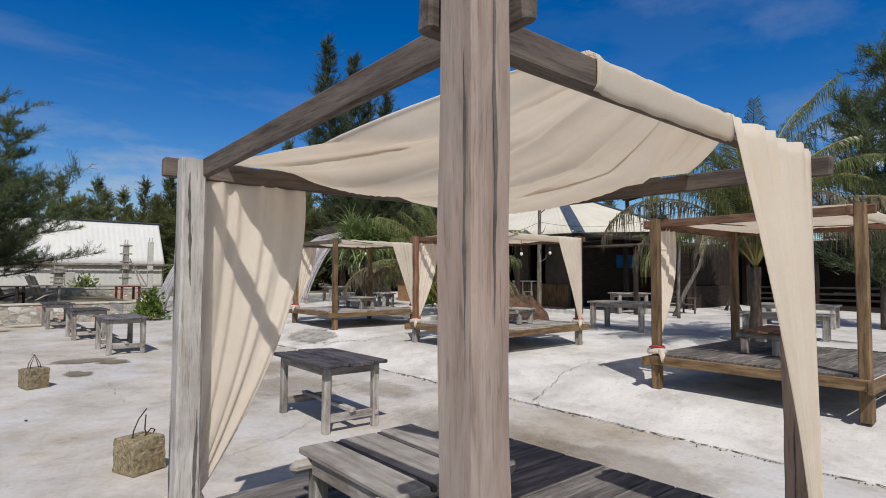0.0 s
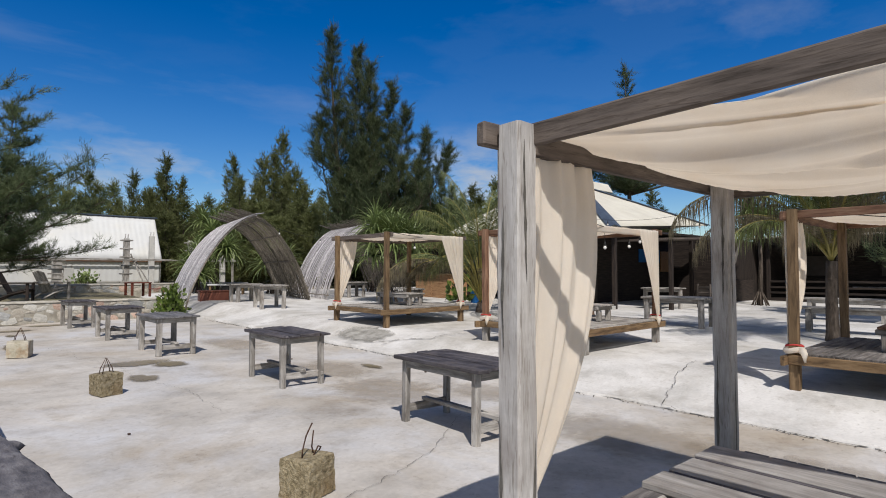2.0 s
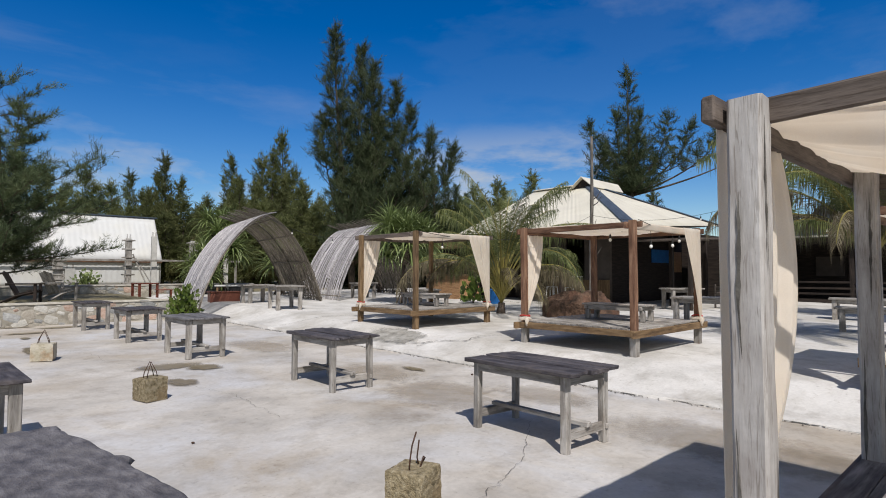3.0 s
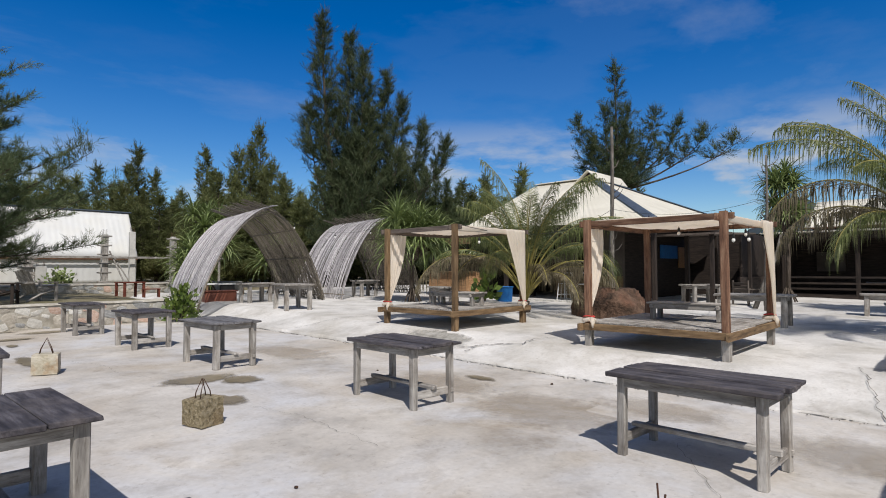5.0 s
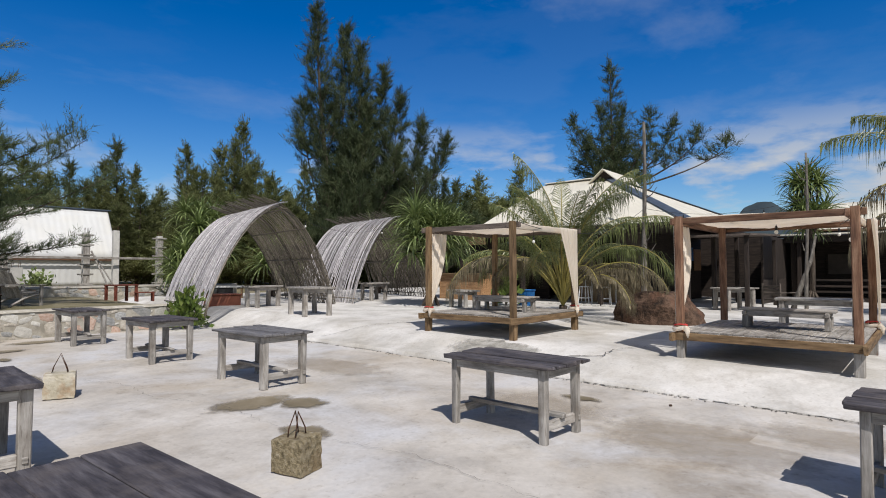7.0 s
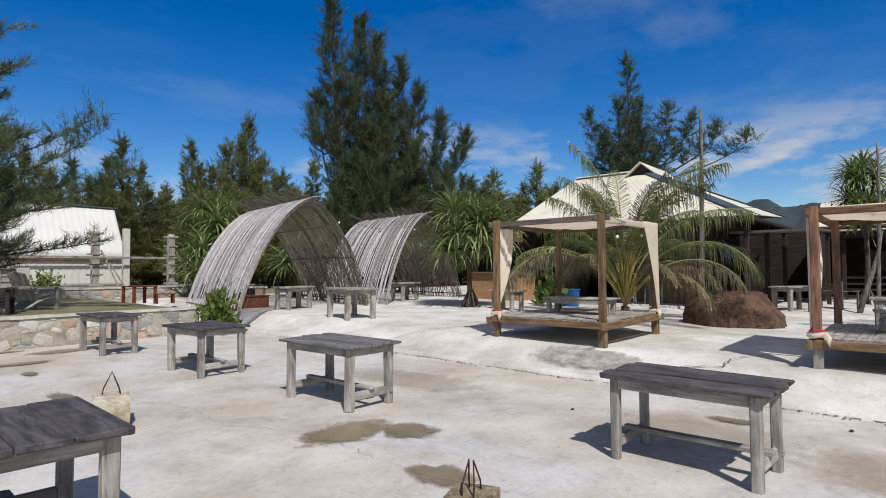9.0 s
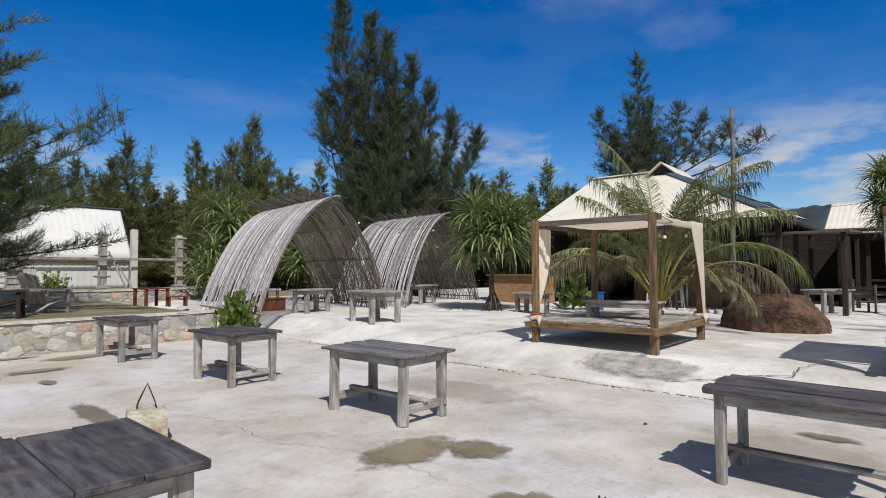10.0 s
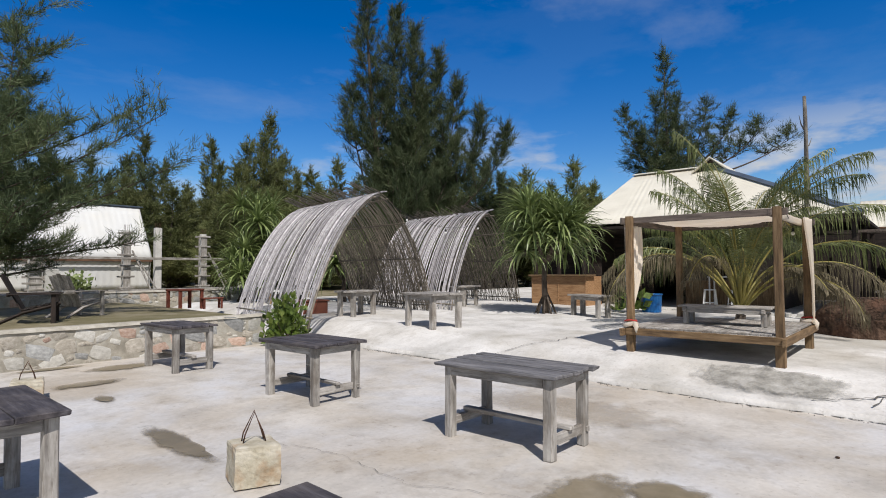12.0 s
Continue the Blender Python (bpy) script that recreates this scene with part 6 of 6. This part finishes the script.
def shrub(x, y, z, r, hgt, seed, label, leaves=420, mat=SHRUB, size=0.085):
    rnd = random.Random(seed)
    t = thing("shrub", pose(x, y, z), label, "shrub")
    bm = bmesh.new()
    vs, fs = [], []
    for k in range(12):
        a, e = rnd.uniform(0, 6.28), rnd.uniform(0.5, 1.4)
        tip = Vector((r * 0.8 * math.cos(a) * math.cos(e), r * 0.8 * math.sin(a) * math.cos(e), hgt * 0.85 * math.sin(e)))
        tube(bm, [(0, 0, -0.05), tip * 0.5, tip], [0.015, 0.01, 0.005], 5)
    for i in range(leaves):
        a, e, q = rnd.uniform(0, 6.28), rnd.uniform(-0.1, 1.5), rnd.uniform(0.55, 1.05) * (0.8 + 0.3 * math.sin(i * 0.07))
        c = Vector((r * q * math.cos(a) * math.cos(e), r * q * math.sin(a) * math.cos(e), max(0.05, hgt * q * math.sin(e) * 0.95 + 0.12)))
        d = (c.normalized() + Vector((rnd.gauss(0, 0.5), rnd.gauss(0, 0.5), rnd.gauss(0.2, 0.4)))).normalized()
        s = d.cross(Vector((rnd.gauss(0, 1), rnd.gauss(0, 1), rnd.gauss(0, 1)))).normalized()
        l = size * rnd.uniform(0.7, 1.5)
        b = len(vs)
        vs += [c, c + d * l * 0.5 + s * l * 0.42, c + d * l * 1.1, c + d * l * 0.5 - s * l * 0.42]
        fs.append((b, b + 1, b + 2, b + 3))
    part("stem", bm, BARK, t)
    raw("foliage", vs, fs, mat, t, "rounded bright green leaves")
    return t


shrub(4.75, 19.85, yard_z(19.8), 0.46, 0.82, 4, "bright green leafy shrub at the end of the stone wall", 520, SHRUB, 0.12)
shrub(4.9, 33.2, 0.68, 0.7, 0.75, 5, "small green bush on the terrace", 300, PANDAN, 0.13)
shrub(13.6, 16.4, slab_z(13.6, 16.4), 0.4, 1.35, 6, "broad-leaved green potted plant by the bar", 90, SHRUB, 0.24)


def dead_pole(x, y, hgt, seed, label):
    rnd = random.Random(seed)
    z = slab_z(x, y)
    t = thing("dead_tree", pose(x, y, z), label, "dead tree", "bare dead trunks")
    bm = bmesh.new()
    pts = [(0.05 * math.sin(3 * s + seed), 0.04 * math.cos(4 * s), s * hgt - 0.1) for s in np.linspace(0, 1, 12)]
    tube(bm, pts, [(0.09 if seed == 3 else 0.06) * (1 - 0.55 * s) * rnd.uniform(0.9, 1.1) for s in np.linspace(0, 1, 12)], 8)
    part("trunk", bm, DEADBARK, t, smooth=True)
    for k in range(7):
        zz = hgt * rnd.uniform(0.25, 0.95)
        a = rnd.uniform(0, 6.28)
        l = rnd.uniform(0.15, 0.45)
        part("twig", tube(bmesh.new(), [(0, 0, zz), (l * 0.6 * math.cos(a), l * 0.6 * math.sin(a), zz + 0.1), (l * math.cos(a), l * math.sin(a), zz + 0.3)], [0.022, 0.015, 0.006], 5), DEADBARK, t)
    return t


dead_pole(14.9, 12.3, 5.75, 3, "bare grey dead trunk with stub twigs behind the boulder")
dead_pole(17.0, 8.5, 4.7, 4, "bare grey dead trunk on the slab")
lt = thing("leaning_trunk", pose(17.6, 9.0, slab_z(17.6, 9)), "bare leaning grey branch beside a dead trunk", "branch")
part("branch", tube(bmesh.new(), [(0, 0, 0), (0.35, -0.2, 0.8), (0.9, -0.4, 1.6), (1.1, -0.5, 2.3)], [0.075, 0.07, 0.055, 0.03], 8), DEADBARK, lt, smooth=True)


# ---- bulbs on strings ----
def bulb(x, y, z, drop, label="hanging black lamp holder with an opal bulb"):
    t = thing("string_bulb", pose(x, y, z), label, "light bulb", "string bulbs")
    part("cord", tube(bmesh.new(), [(0, 0, 0), (0.004, 0, -drop)], 0.004, 5), BLACK, t)
    part("holder", tube(bmesh.new(), [(0.004, 0, -drop), (0.004, 0, -drop - 0.03), (0.004, 0, -drop - 0.07)], [0.012, 0.02, 0.02], 8), BLACK, t)
    bm = bmesh.new()
    bmesh.ops.create_uvsphere(bm, u_segments=12, v_segments=8, radius=0.027, matrix=Matrix.Translation((0.004, 0, -drop - 0.1)) @ Matrix.Diagonal((1, 1, 1.2, 1)))
    part("glass", bm, BULB, t, "opal glass bulb", True)
    return t


def wire(a, b, sag, bulbs=0):
    a, b = Vector(a), Vector(b)
    pts = [a.lerp(b, s) - Vector((0, 0, 4 * sag * s * (1 - s))) for s in np.linspace(0, 1, 17)]
    w = part("light_string", tube(bmesh.new(), pts, 0.006, 5), BLACK, smooth=True)
    tagged(w, "black cable of hanging string lights", "cable", "light strings")
    for k in range(bulbs):
        s = (k + 0.5) / bulbs
        p = a.lerp(b, s) - Vector((0, 0, 4 * sag * s * (1 - s)))
        bulb(p.x, p.y, p.z, 0.05)


# dead leaves and grit gathered along the broken edge of the slab
rnd = random.Random(5)
gv, gf = [], []
for k in range(420):
    y_ = rnd.uniform(0.5, 18.5)
    x_ = edge_x(y_) - abs(rnd.gauss(0, 0.05)) - 0.01
    r_, a_ = rnd.uniform(0.004, 0.016), rnd.uniform(0, 6.28)
    b_ = len(gv)
    z_ = yard_z(y_) + 0.008
    gv += [(x_ + r_ * math.cos(a_ + q * 1.57), y_ + r_ * math.sin(a_ + q * 1.57) * 0.7, z_) for q in range(4)] + [(x_, y_, z_ + r_ * 0.8)]
    gf += [(b_ + q, b_ + (q + 1) % 4, b_ + 4) for q in range(4)]
tagged(raw("slab_edge_grit", gv, gf, CRACK), "dark grit and leaf crumbs along the slab's edge", "grit", kind="stuff")
# pebbles lying about the yard
for k, (x_, y_) in enumerate(((0.62, 7.6), (3.9, 10.6), (4.9, 8.2))):
    bm = bmesh.new()
    bmesh.ops.create_icosphere(bm, subdivisions=2, radius=0.016 + 0.003 * (k % 3))
    for v in bm.verts:
        v.co *= 1 + 0.3 * noise.noise(v.co * 30 + Vector((k, 0, 0)))
        v.co.z *= 0.55
    pb = part("pebble", bm, ROCKM, smooth=True)
    pb.matrix_basis = pose(x_, y_, yard_z(y_) + 0.012, 0, 0, k * 50)
    tagged(pb, "small dark pebble on the concrete yard", "pebble", "yard pebbles")

wire((6.6, 11.4, 2.42), (14.9, 12.3, 3.4), 0.45, 2)
wire((6.8, 6.5, 2.34), (17.0, 8.5, 3.6), 0.5, 2)
wire((14.9, 12.3, 3.4), (17.0, 8.5, 3.6), 0.3, 2)
wire((6.66, 3.6, 2.3), (9.0, 1.5, 2.28), 0.1, 1)
wire((6.78, 8.7, 2.33), (9.1, 6.58, 2.33), 0.06, 1)
wire((7.4, 19.8, 3.3), (12.6, 20.4, 3.3), 0.5, 3)
bulb(7.5, 11.6, 2.32, 0.12)
bulb(8.6, 11.42, 2.32, 0.12)
bulb(7.6, 6.7, 2.22, 0.16)
bulb(8.4, 6.7, 2.22, 0.12)

# ---- distant hills ----
hv, hf = sheet(240, 14, lambda u, v: (500 + 150 * v, 30 + 310 * (u - 0.5) * 2, -5 + v * (1 - 0.25 * v) * (92 * math.exp(-((u - 0.67) / 0.075) ** 2) + 66 * math.exp(-((u - 0.565) / 0.048) ** 2) + 25 * math.exp(-((u - 0.25) / 0.12) ** 2) + 11 + 9 * noise.noise((u * 24, v * 3, 1)) + 4 * noise.noise((u * 70, v * 8, 2)) + 1.5 * noise.noise((u * 190, v * 20, 3)))))
tagged(raw("backdrop_hills", hv, hf, HILLM, smooth=True), "distant wooded green hills tinted with haze", "hill", kind="structure")

# ---- stone walls, with their stones last ----
stone_wall("wall_terrace", -9.0, 4.55, 20.32, 0.12, 0.70, 0.28, "low rubble stone wall with a mortar coping", 8, -2.6)
stone_wall("wall_rear", -9.0, 11.0, 28.6, 0.62, 0.98, 0.3, "low rubble stone wall across the terrace", 9, 2.0)
